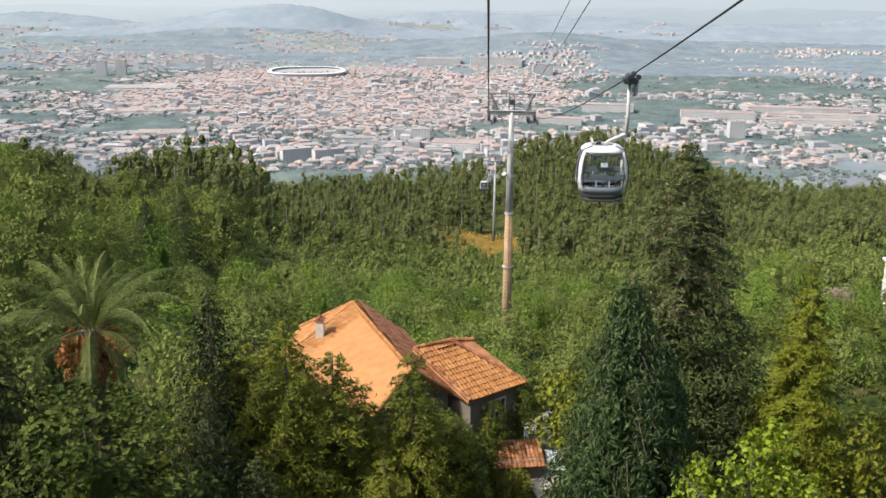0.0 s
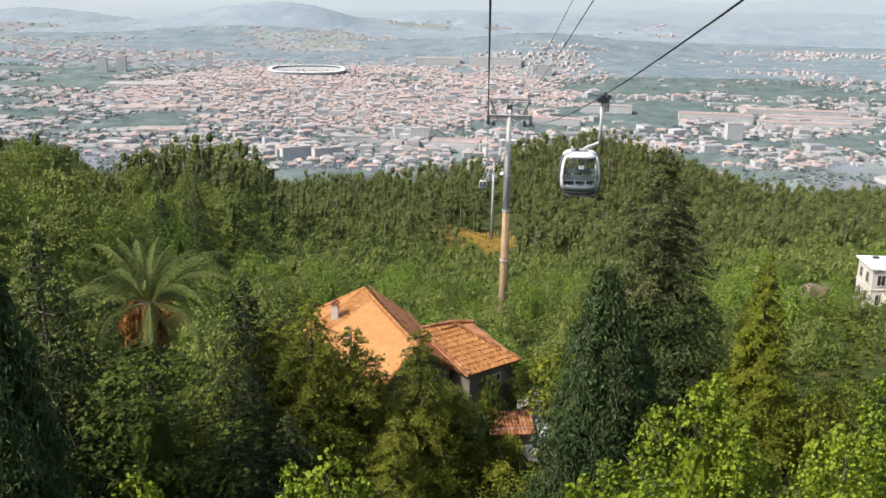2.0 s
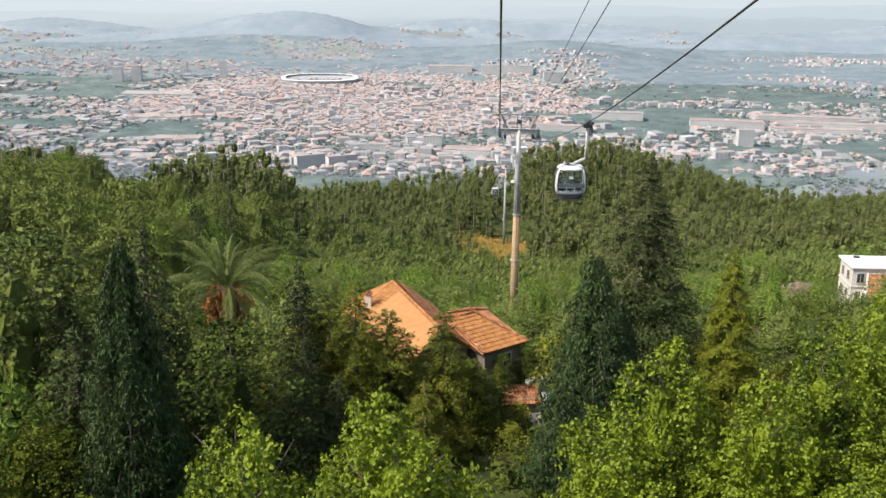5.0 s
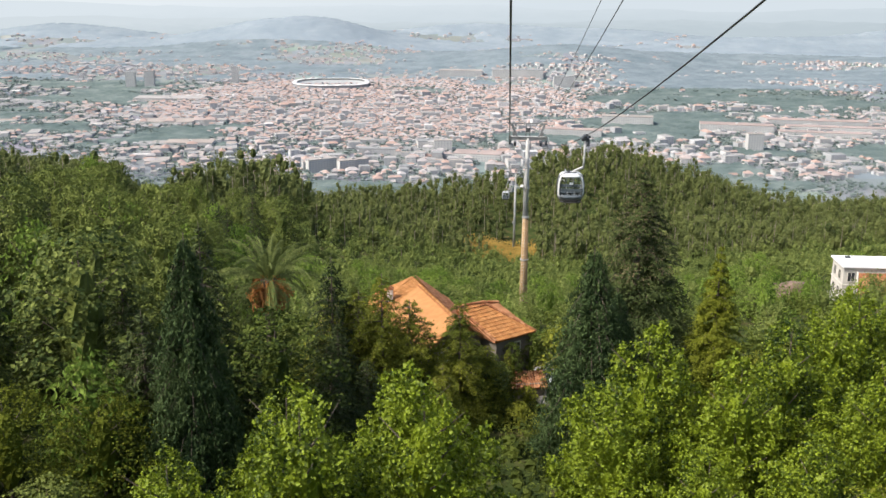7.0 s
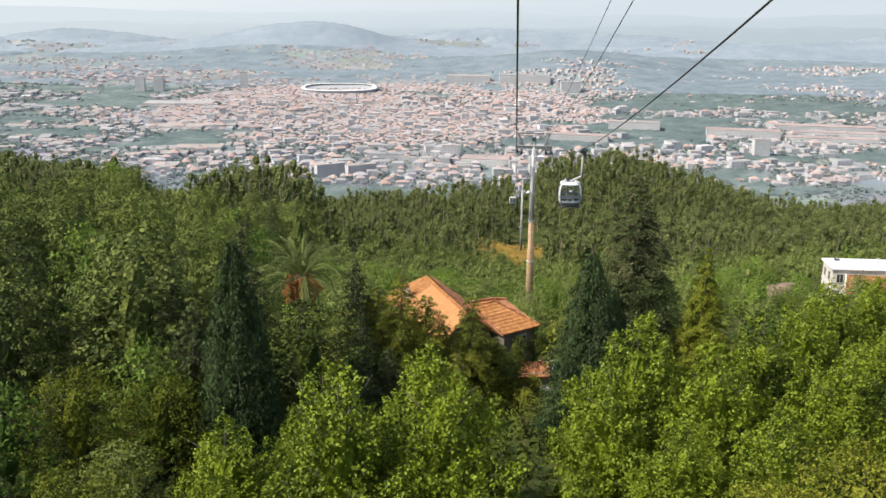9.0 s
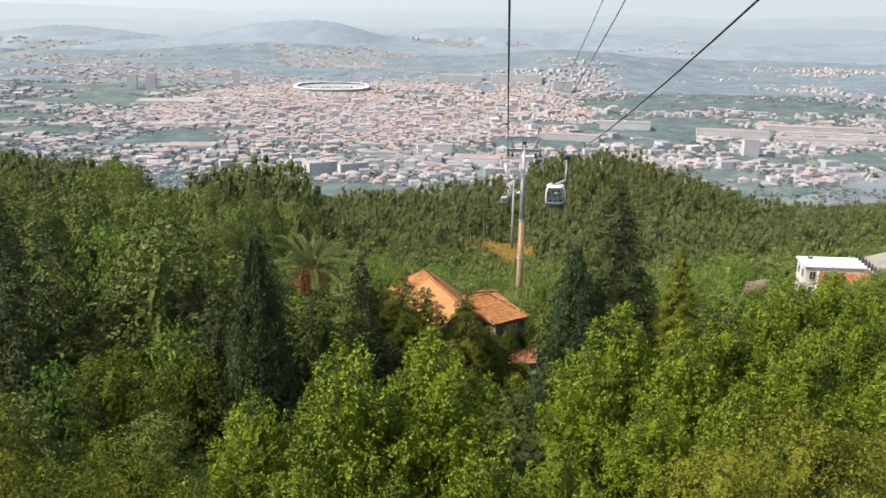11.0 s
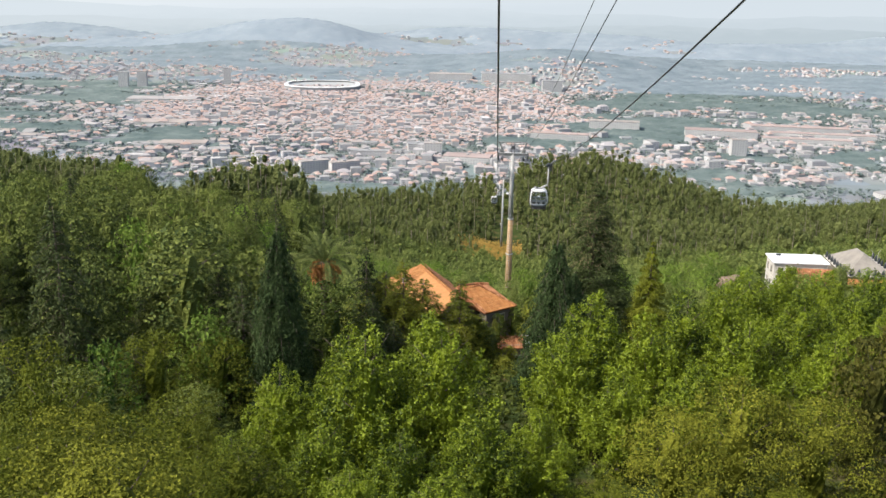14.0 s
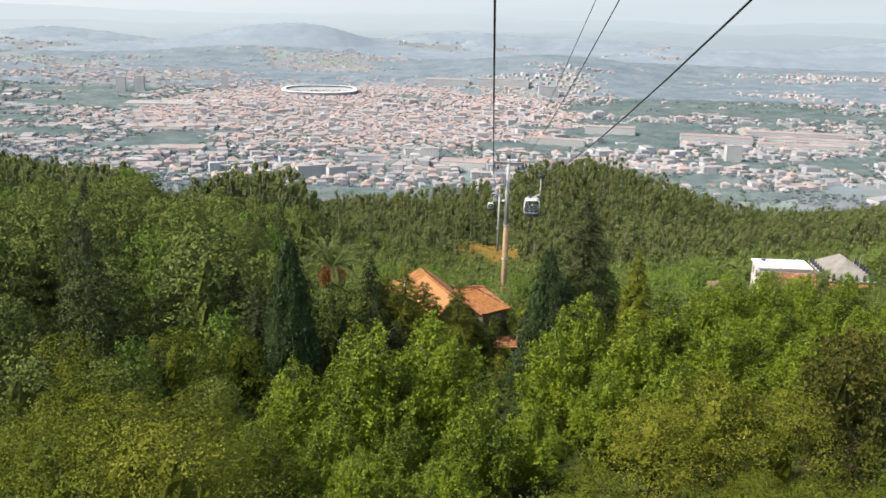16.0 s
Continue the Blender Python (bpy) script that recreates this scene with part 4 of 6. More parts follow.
# conifers round the house
plant(SPRUCE, 12.9, 63.5, 328.6, turn=20, wide=1.3)
plant(SPRUCE, 15.0, 69.0, 320.0)
plant(CEDAR, 7.1, 46.8, 324.8, wide=1.2)
plant(CEDAR, 9.6, 50.5, 320.0)
plant(GOLDEN, 20.2, 59.8, 321.8)
plant(CEDAR, -22.8, 33.0, 329.0)
plant(DARKFIR, -16.2, 53.4, 321.3)
plant(DARKFIR, -14.6, 47.0, 317.5)
plant(DARKFIR, -24.8, 42.5, 327.3)
plant(DARKFIR, -45.5, 31.0, 331.0)
plant(DARKFIR, -52.0, 44.0, 329.0)
plant(DARKFIR, -33.0, 46.0, 322.0)
plant(LARCH, -11.3, 51.5, 320.4)
plant(LARCH, -9.0, 53.5, 317.4, wide=1.4)
plant(LARCH, -4.4, 54.5, 317.2)
plant(LARCH, -5.6, 49.5, 312.8)
plant(PINE, -18.6, 41.0, 320.3, wide=1.4)
plant(PINE, -28.6, 35.0, 316.6, wide=1.2)
plant(DARKBROAD, -36.6, 46.0, 325.6, wide=1.35)
plant(DARKBROAD, -41.0, 52.0, 321.0)
plant(DARKBROAD, -30.5, 55.0, 320.0)
# oaks below the line
for p, x, y, top in ((OAK_PALE, 15.2, 10.5, 320.6), (OAK_PALE, 21.0, 12.2, 322.6), (OAK_PALE, 27.2, 11.2, 321.8), (BRONZE, 34.0, 18.0, 325.0), (BRONZE, 38.5, 24.0, 323.5), (OAK_A, -35.0, 28.5, 318.6), (OAK_A, -29.0, 30.5, 317.4), (OAK_PALE, -16.6, -26.0, 334.6), (OAK_PALE, -21.5, -20.0, 332.0), (OAK_B, -9.0, -24.0, 329.0), (OAK_PALE, -27.0, -8.0, 327.5), (OAK_A, -34.0, 4.0, 325.0), (OAK_A, -26.0, 9.0, 320.6), (OAK_A, -41.0, 14.0, 323.0), (OAK_A, 34.0, -2.0, 325.0)):
    plant(p, x, y, top)
# undergrowth by the house
for p, x, y, top in ((BUSH_C, 1.5, 55.0, 306.5), (BUSH_C, 5.4, 58.0, 306.5), (BUSH_C, 4.0, 52.0, 307.5), (BUSH_C, -2.0, 57.0, 309.0), (BUSH_B, 9.0, 56.0, 311.0), (PINE, 8.6, 64.0, 310.5), (BUSH_A, 6.5, 72.0, 306.0), (BUSH_A, -20.0, 62.0, 313.0), (BUSH_A, -24.0, 68.0, 312.0), (BUSH_C, 24.0, 58.0, 311.0), (BUSH_C, 27.5, 62.0, 310.0), (BUSH_A, 44.0, 120.0, 293.0)):
    plant(p, x, y, top)


def canopy(x, y):
    """How tall the woods grow, by bearing: shaped to fit the camera's skyline."""
    b = x / (y + 36)
    return float(np.interp(b, [-0.43, -0.41, -0.395, -0.36, -0.34, -0.3, -0.245, -0.225, -0.21, -0.12, -0.02, 0.05, 0.17, 0.22, 0.3, 0.42], [1.05, 1.1, 0.52, 0.52, 0.75, 1.0, 1.2, 1.02, 0.68, 0.72, 0.85, 1.0, 0.9, 0.75, 0.75, 0.85]))


rng = np.random.default_rng(3)
# bushes of the clearing between the house and the first mast
count = 0
for k in range(1400):
    x, y = rng.uniform(-110, 115), rng.uniform(82, 190)
    if abs(x) > 30 + y * 0.45 or (abs(x - 2.4) < 2.5 and abs(y - 120) < 3) or (43 < x < 92 and 124 < y < 165) or count >= 280:
        continue
    count += 1
    plant((BUSH_A, BUSH_B, BUSH_A)[k % 3], x, y, s=rng.uniform(0.7, 1.25))
for x, y, top in ((-78.0, 129.0, 313.0), (-70.0, 100.0, 318.0), (-60.0, 80.0, 321.0), (-88.0, 150.0, 309.0), (-66.0, 62.0, 325.0), (-55.0, 110.0, 309.0), (-62.0, 140.0, 303.0)):
    plant(DARKBROAD, x, y, top)


# trees before the house walls
for p, x, y, top, wide in ((DARKBROAD, -12.8, 57.0, 312.6, 1.3), (DARKBROAD, -8.6, 56.0, 310.6, 1.2), (LARCH, -7.2, 54.0, 314.0, 1.3), (LARCH, -10.5, 55.0, 314.5, 1.5), (DARKBROAD, -3.4, 58.5, 310.4, 1.2), (DARKBROAD, -2.4, 60.0, 309.8, 0.9), (LARCH, 0.2, 62.5, 308.6, 0.55), (LARCH, -4.2, 57.0, 313.5, 1.4), (LARCH, -1.8, 57.5, 311.6, 1.0), (DARKBROAD, -16.5, 60.0, 313.0, 1.4), (DARKBROAD, -19.0, 67.0, 313.2, 1.4), (LARCH, -13.8, 54.0, 318.0, 1.5), (LARCH, -15.5, 62.0, 314.0, 1.6), (PINE, 10.5, 58.0, 312.0, 1.2), (BUSH_B, 8.0, 80.0, 304.0, 1.2), (BUSH_B, 1.0, 84.0, 304.5, 1.2), (BUSH_B, -6.0, 87.0, 305.0, 1.2), (BUSH_A, -14.0, 89.0, 306.0, 1.2), (DARKFIR, -14.5, 43.0, 315.5, 1.3), (DARKFIR, -12.0, 46.5, 313.0, 1.2), (DARKFIR, -27.5, 36.0, 322.0, 1.2), (PINE, -2.6, 62.5, 309.2, 1.1), (LARCH, -12.4, 58.5, 314.5, 1.5), (LARCH, -16.8, 57.0, 316.0, 1.5), (PINE, -11.0, 59.5, 310.8, 1.6), (PINE, 0.7, 66.2, 308.5, 0.55), (PINE, 2.7, 68.6, 308.6, 0.55), (BUSH_C, 5.9, 69.6, 308.8, 1.2), (BUSH_C, 7.6, 67.0, 308.6, 1.2), (PINE, -0.9, 61.6, 308.2, 0.8), (BUSH_C, 2.2, 61.8, 305.2, 1.0)):
    plant(p, x, y, top, wide=wide)
# the mixed wood on the shaded side
taken = [(-22.8, 33.0), (-16.2, 53.4), (-24.8, 42.5), (-20.4, 47.0), (-19.3, 40.0), (-45.5, 31.0), (-35.4, 44.0)]
kinds = (DARKBROAD, OAK_FAR, DARKFIR, DARKBROAD, OAK_FAR, DARKFIR, DARKBROAD, BUSH_B)
for k in range(2500):
    x, y = rng.uniform(-130, -24), rng.uniform(8, 245)
    if x < -14 - (y + 75) * 0.5 - 12 or any(math.hypot(x - a, y - b) < 6.0 for a, b in taken) or (x > -34 - y * 0.1 and y > 58) or len(taken) > 150:
        continue
    taken.append((x, y))
    p = kinds[rng.integers(len(kinds))]
    plant(p, x, y, gz(x, y) + rng.uniform(10.0, 17.5) * (0.72 if y < 60 and x > -42 else canopy(x, y) if y > 150 else 1.0))
# oaks close under the line
taken = [(-5.5, -6.0), (-5.0, -16.0), (-4.6, -26.0)]
for k in range(900):
    x, y = rng.uniform(-46, 44), rng.uniform(-40, 8)
    if any(math.hypot(x - a, y - b) < 7.4 for a, b in taken) or abs(x) > 16 + (y + 62) * 0.45:
        continue
    if -18 < x < 6 and y > -22:
        continue
    taken.append((x, y))
    plant((OAK_A, OAK_B, OAK_B, OAK_A)[k % 4], x, y, gz(x, y) + (rng.uniform(6.5, 9.5) if x < -14 else rng.uniform(4.5, 7.0) if x > 6 else rng.uniform(4.2, 6.4) if y < -14 else rng.uniform(3.6, 5.2)))


# ---- palm ----
def palm(x, y, z0, crown_z):
    rng = np.random.default_rng(5)
    t = thing("palm_tree", pose(x, y, z0), "stout date palm with arching grey-green fronds and orange skirts", "palm")
    h = crown_z - z0
    part("trunk", tube([(0, 0, -1), (0, 0, h * 0.5), (0, 0, h - 1.2), (0, 0, h)], [0.5, 0.42, 0.5, 0.75], 14), BARK, t, smooth=True)
    V, Fq = leaves(*[a for a in skirt(rng, h, 620, 0.55, 1.5, -2.5, 0.0)], 0.55, rng, 0.35, 0.8)
    part("boot_skirt", mesh_np("boot_skirt", V, Fq, PALM_BOOT), PALM_BOOT, t, "orange-brown old frond stubs")
    for k in range(7):
        a = k * 0.9 + 0.4
        c, s = math.cos(a), math.sin(a)
        u = rng.uniform(0, 1, 110)
        q = np.stack([c * (0.9 + u), s * (0.9 + u), h - 0.1 - 1.5 * u ** 2], 1) + rng.normal(size=(110, 3)) * 0.12
        V, Fq = leaves(q, rng.normal(size=(110, 3)), 0.3, rng, 0.5, 0.5)
        part("date_spray", mesh_np("date_spray", V, Fq, DATE_FRUIT), DATE_FRUIT, t, "hanging orange spray of ripe fruit")
    for k in range(40):
        f = (k + 0.5) / 40
        a = k * 2.39996 + rng.uniform(-.25, .25)
        lift = 1.45 - 1.5 * f + rng.uniform(-.16, .16)
        L = 5.5 * rng.uniform(0.8, 1.15) * (0.75 + 0.35 * math.sin(math.pi * f))
        c, s = math.cos(a), math.sin(a)
        pts = []
        px, pz, ang = 0.25, h, lift
        for q in range(13):
            pts.append((c * px, s * px, pz))
            px += math.cos(ang) * L / 12
            pz += math.sin(ang) * L / 12
            ang -= (0.07 + 0.15 * q / 12) * (0.8 + 0.4 * f)
        P = np.array(pts)
        u = np.linspace(0.1, 1, 40)
        i = u * 12
        j = np.minimum(i.astype(int), 11)
        base = P[j] + (P[j + 1] - P[j]) * (i - j)[:, None]
        d = P[j + 1] - P[j]
        d /= np.linalg.norm(d, axis=1, keepdims=True)
        sd = np.array([-s, c, 0.0])
        up = np.cross(d, sd)
        quads = []
        for sg in (-1, 1):
            ln = (0.75 * np.sin(np.pi * (0.12 + 0.85 * u)) + 0.1)[:, None]
            tip = base + (sd * sg * 0.55 + d * 0.6 + np.array([0, 0, -0.45])) * ln
            w = d * 0.034
            quads.append(np.stack([base - w, base + w, tip + w * 0.2, tip - w * 0.2], 1))
        Q = np.concatenate(quads).reshape(-1, 3)
        ra = np.concatenate([P + sd * 0.035, P - sd * 0.035])
        nq = len(Q)
        rf = np.array([[nq + q, nq + q + 1, nq + 13 + q + 1, nq + 13 + q] for q in range(12)])
        part("frond", mesh_np("frond", np.concatenate([Q, ra]), np.concatenate([np.arange(nq).reshape(-1, 4), rf]), LEAF_PALM), LEAF_PALM, t)


def skirt(rng, h, n, r0, r1, z0, z1):
    a = rng.uniform(0, 2 * math.pi, n)
    r = rng.uniform(r0, r1, n)
    p = np.stack([np.cos(a) * r, np.sin(a) * r, h + rng.uniform(z0, z1, n)], 1)
    return p, np.stack([np.cos(a), np.sin(a), np.full(n, 0.3)], 1) + rng.normal(size=(n, 3)) * 0.2


palm(-20.4, 47.0, gz(-20.4, 47.0), 321.0)
for p in PROTOS:
    retire(p)


# ---- woods of the hillside ----
def wood(name, places, crown_h, crown_r, quads, size, leaf, label, seed, trunks=True, lobes=(3, 6), sides=5, rings=3, dense=0.45, tall=1.45, slim=0.6, loose=0.8, rise=0.4):
    """Many trees too far off to count: ragged crowns of several leaning plumes, and stems."""
    rng = np.random.default_rng(seed)
    VV, FF, n0 = [], [], 0
    TV, TF, t0 = [], [], 0
    TT = []
    for x, y, s in places:
        h, r = crown_h * s * rng.uniform(0.8, 1.1), crown_r * math.sqrt(s) * rng.uniform(0.75, 1.25)
        z = gz(x, y)
        lob = int(rng.integers(*lobes))
        per = quads // lob
        lean = rng.normal(size=2) * 0.08
        for k in range(lob):
            f = (k + 0.5) / lob
            a = rng.uniform(0, 6.28)
            rad = r * 0.75 * (1 - 0.6 * f) * rng.uniform(0.4, 1.15)
            lr = r * slim * (1.08 - 0.32 * f) * rng.uniform(0.75, 1.2)
            top = h * (0.4 + 0.6 * f) * rng.uniform(0.9, 1.04)
            c = np.array([x + math.cos(a) * rad + lean[0] * top, y + math.sin(a) * rad + lean[1] * top, z + top - lr * tall * 0.75])
            d = sphere_points(per, rng)
            d[:, 2] = np.abs(d[:, 2]) * 1.15 - 0.3
            u = rng.uniform(0.3, 1.25, (per, 1)) ** 0.8
            taper = np.clip(1.15 - 0.55 * np.maximum(d[:, 2:], 0), 0.3, 1.2)
            q = c + d * lr * np.concatenate([taper, taper, np.full_like(taper, tall)], 1) * u
            V, Fq = leaves(q, d * 0.7 + np.array([0, 0, rise]) + rng.normal(size=(per, 3)) * loose, size * math.sqrt(s), rng, 0.45, 0.3)
            CV, CQ, CT = core(c, (lr * dense, lr * dense, lr * dense * tall), rng, sides, rings)
            VV += [V, CV]
            FF += [Fq + n0, CQ + n0 + len(V)]
            TT.append(CT + n0 + len(V))
            n0 += len(V) + len(CV)
        if trunks:
            w = 0.16 * s
            b = np.array([[x - w, y, z - 1], [x + w, y, z - 1], [x + w * .5, y, z + h * .75], [x - w * .5, y, z + h * .75], [x, y + w, z - 1], [x, y + w * .5, z + h * .75]])
            TV.append(b)
            TF.append(np.array([[0, 1, 2, 3], [1, 4, 5, 2], [4, 0, 3, 5]]) + t0)
            t0 += 6
    V, Fq = np.concatenate(VV), np.concatenate(FF)
    if trunks:
        me = mesh_np(name, np.concatenate([V] + TV), [Fq, np.concatenate(TT), np.concatenate(TF) + len(V)], [leaf, leaf, BARK_PALE])
    else:
        me = mesh_np(name, V, [Fq, np.concatenate(TT)], [leaf, leaf])
    tagged(new(name, me), label, "woodland", kind="stuff")


def scatter(n, x0, x1, y0, y1, rng, keep, gap):
    out, cells = [], set()
    for k in range(n):
        x, y = rng.uniform(x0, x1), rng.uniform(y0, y1)
        c = (int(x // gap), int(y // gap))
        if c in cells or not keep(x, y):
            continue
        cells.add(c)
        out.append((x, y, rng.uniform(0.8, 1.2)))
    return out


rng = np.random.default_rng(17)
in_view = lambda x, y: -0.525 * (y + 74) - 8 < x < 0.4 * (y + 74) + 14
lane = lambda x, y: abs(x - 2.5) > 7 + 4 * math.sin(y / 40)
knoll = lambda x, y: not (-22 < x < 14 and 348 < y < 388)
grown = lambda places: [(x, y, s * canopy(x, y)) for x, y, s in places]
wood("eucalypt_wood", grown(scatter(16000, -420, 460, 250, 700, rng, lambda x, y: in_view(x, y) and lane(x, y) and knoll(x, y) and (y > 300 or abs(x) > 30), 8.0)), 18, 5.8, 135, 0.84, LEAF_EUCALYPT, "dense eucalypt wood covering the lower hillside", 41, lobes=(4, 7), sides=6, rings=4, dense=0.38, tall=1.4, slim=0.62, loose=0.65)
wood("scrub_wood", scatter(6000, -170, 190, 165, 345, rng, lambda x, y: in_view(x, y) and knoll(x, y) and not (50 < x < 95 and y < 168) and not (abs(x - 2.4) < 2.5 and y > 330), 5.0), 7.0, 3.5, 88, 0.52, LEAF_SHRUB, "mixed green scrub on the hillside", 42, False, (3, 5), 5, 4, dense=0.35, tall=1.1, loose=0.6)
wood("lower_wood", scatter(3000, -700, 900, 760, 1380, rng, lambda x, y: in_view(x, y), 16.0), 16, 8.0, 16, 2.2, LEAF_TOWN_HAZED, "woods at the foot of the hill", 43, False, (1, 3), dense=0.7)
near_clear = lambda x, y: not (-16 < x < 6 and 58 < y < 82) and not (52 < x < 92 and 124 < y < 165) and not (1 < x < 8 and 60 < y < 80)
wood("undergrowth", scatter(24000, -95, 95, -40, 165, rng, lambda x, y: near_clear(x, y) and abs(x) < 24 + (y + 75) * 0.47, 3.0), 3.0, 3.1, 44, 0.43, LEAF_SHADE, "low brambles and shrubs covering the ground under the trees", 44, False, (2, 3), 4, 3, dense=0.35, tall=0.9)


# ---- the house with the clay roof ----
def tile_plane(parent, corners, mat, name="roof_tile", pitch=0.36, course=0.55, label="", tilt=0.0):
    """Lays tapering half-round tiles in courses over a flat roof plane.
    corners: eave start, eave end, ridge end, ridge start."""
    a, b, c, d = [Vector(p) for p in corners]
    u = (b - a).normalized()
    nrm = u.cross(d - a).normalized()
    if nrm.z < 0:
        nrm = -nrm
    up = nrm.cross(u).normalized()
    if up.z < 0:
        up = -up
    pts = [((p - a).dot(u), (p - a).dot(up)) for p in (a, b, c, d)]

    def inside(s, t):
        n = len(pts)
        sign = 0
        for i in range(n):
            x0, y0 = pts[i]
            x1, y1 = pts[(i + 1) % n]
            k = (x1 - x0) * (t - y0) - (y1 - y0) * (s - x0)
            if abs(k) < 1e-9:
                continue
            if sign == 0:
                sign = 1 if k > 0 else -1
            elif (k > 0) != (sign > 0):
                return False
        return True

    V, Fq = [], []
    smin, smax = min(p[0] for p in pts), max(p[0] for p in pts)
    tmax = max(p[1] for p in pts)
    seg = 4
    t = 0.0
    while t < tmax:
        s = smin
        while s < smax:
            if inside(s + pitch / 2, t + course * 0.5):
                j = RNG.uniform(-0.02, 0.02)
                lift = RNG.uniform(0.0, 0.015)
                n0 = len(V)
                for e, (tt, wd, hh) in enumerate(((t - 0.06, 0.5, 0.105 + tilt), (t + course, 0.42, 0.055))):
                    for q in range(seg + 1):
                        ang = math.pi * q / seg
                        V.append(a + u * (s + pitch / 2 + j - math.cos(ang) * pitch * wd) + up * tt + nrm * (0.03 + lift + (tilt if e == 0 else 0.0) + math.sin(ang) * hh))
                for q in range(seg):
                    Fq.append((n0 + q, n0 + q + 1, n0 + seg + 1 + q + 1, n0 + seg + 1 + q))
                # butt end
                V.append(a + u * (s + pitch / 2 + j) + up * (t - 0.06) + nrm * 0.01)
                m = len(V) - 1
                V.append(a + u * (s + pitch / 2 + j) + up * (t - 0.06) + nrm * 0.0)
                Fq.append((n0, m, n0 + 2, n0 + 1))
                Fq.append((n0 + 2, m, n0 + 4, n0 + 3))
            s += pitch
        t += course
    if V:
        ob = part(name, mesh_np(name, [tuple(v) for v in V], np.array(Fq), mat), mat, parent, label)
        tagged(ob, kind="stuff")
    bm = bmesh.new()
    f = bm.faces.new([bm.verts.new(p - nrm * 0.14) for p in (a, b, c, d)])
    bmesh.ops.recalc_face_normals(bm, faces=[f])
    bmesh.ops.solidify(bm, geom=[f], thickness=0.12)
    part("roof_deck", bm, mat, parent)


def ridge_tiles(parent, p, q, mat):
    p, q = Vector(p), Vector(q)
    n = max(2, int((q - p).length / 0.45))
    for k in range(n):
        a, b = p.lerp(q, k / n), p.lerp(q, (k + 1.06) / n)
        bm = bmesh.new()
        add_tube(bm, [a + Vector((0, 0, 0.06)), b + Vector((0, 0, 0.04))], [0.17, 0.13], 8)
        part("ridge_tile", bm, mat, parent)


def window_part(parent, at, u, w, h, shutter=True):
    """A framed sash window standing proud in a wall; u runs along the wall."""
    u = Vector(u).normalized()
    o = Vector((u.y, -u.x, 0))
    m = Matrix.Translation(at) @ Matrix((u, -o, (0, 0, 1))).transposed().to_4x4()
    win = part("window", box(-w / 2, -0.03, 0, w / 2, 0.06, h, m=m), PANE, parent)
    for a in ((-w / 2 - 0.1, 0, -w / 2, h), (w / 2, 0, w / 2 + 0.1, h), (-w / 2 - 0.1, h, w / 2 + 0.1, h + 0.12), (-w / 2 - 0.16, -0.12, w / 2 + 0.16, 0), (-0.03, 0, 0.03, h)):
        part("frame", box(a[0], -0.07, a[1], a[2], 0.06, a[3], m=m), PLASTER if shutter else WOOD, win)


def prism(poly, z0, z1):
    bm = bmesh.new()
    f = bm.faces.new([bm.verts.new((x, y, z0)) for x, y in poly])
    r = bmesh.ops.extrude_face_region(bm, geom=[f])
    bmesh.ops.translate(bm, vec=(0, 0, z1 - z0), verts=[v for v in r["geom"] if isinstance(v, bmesh.types.BMVert)])
    return bm


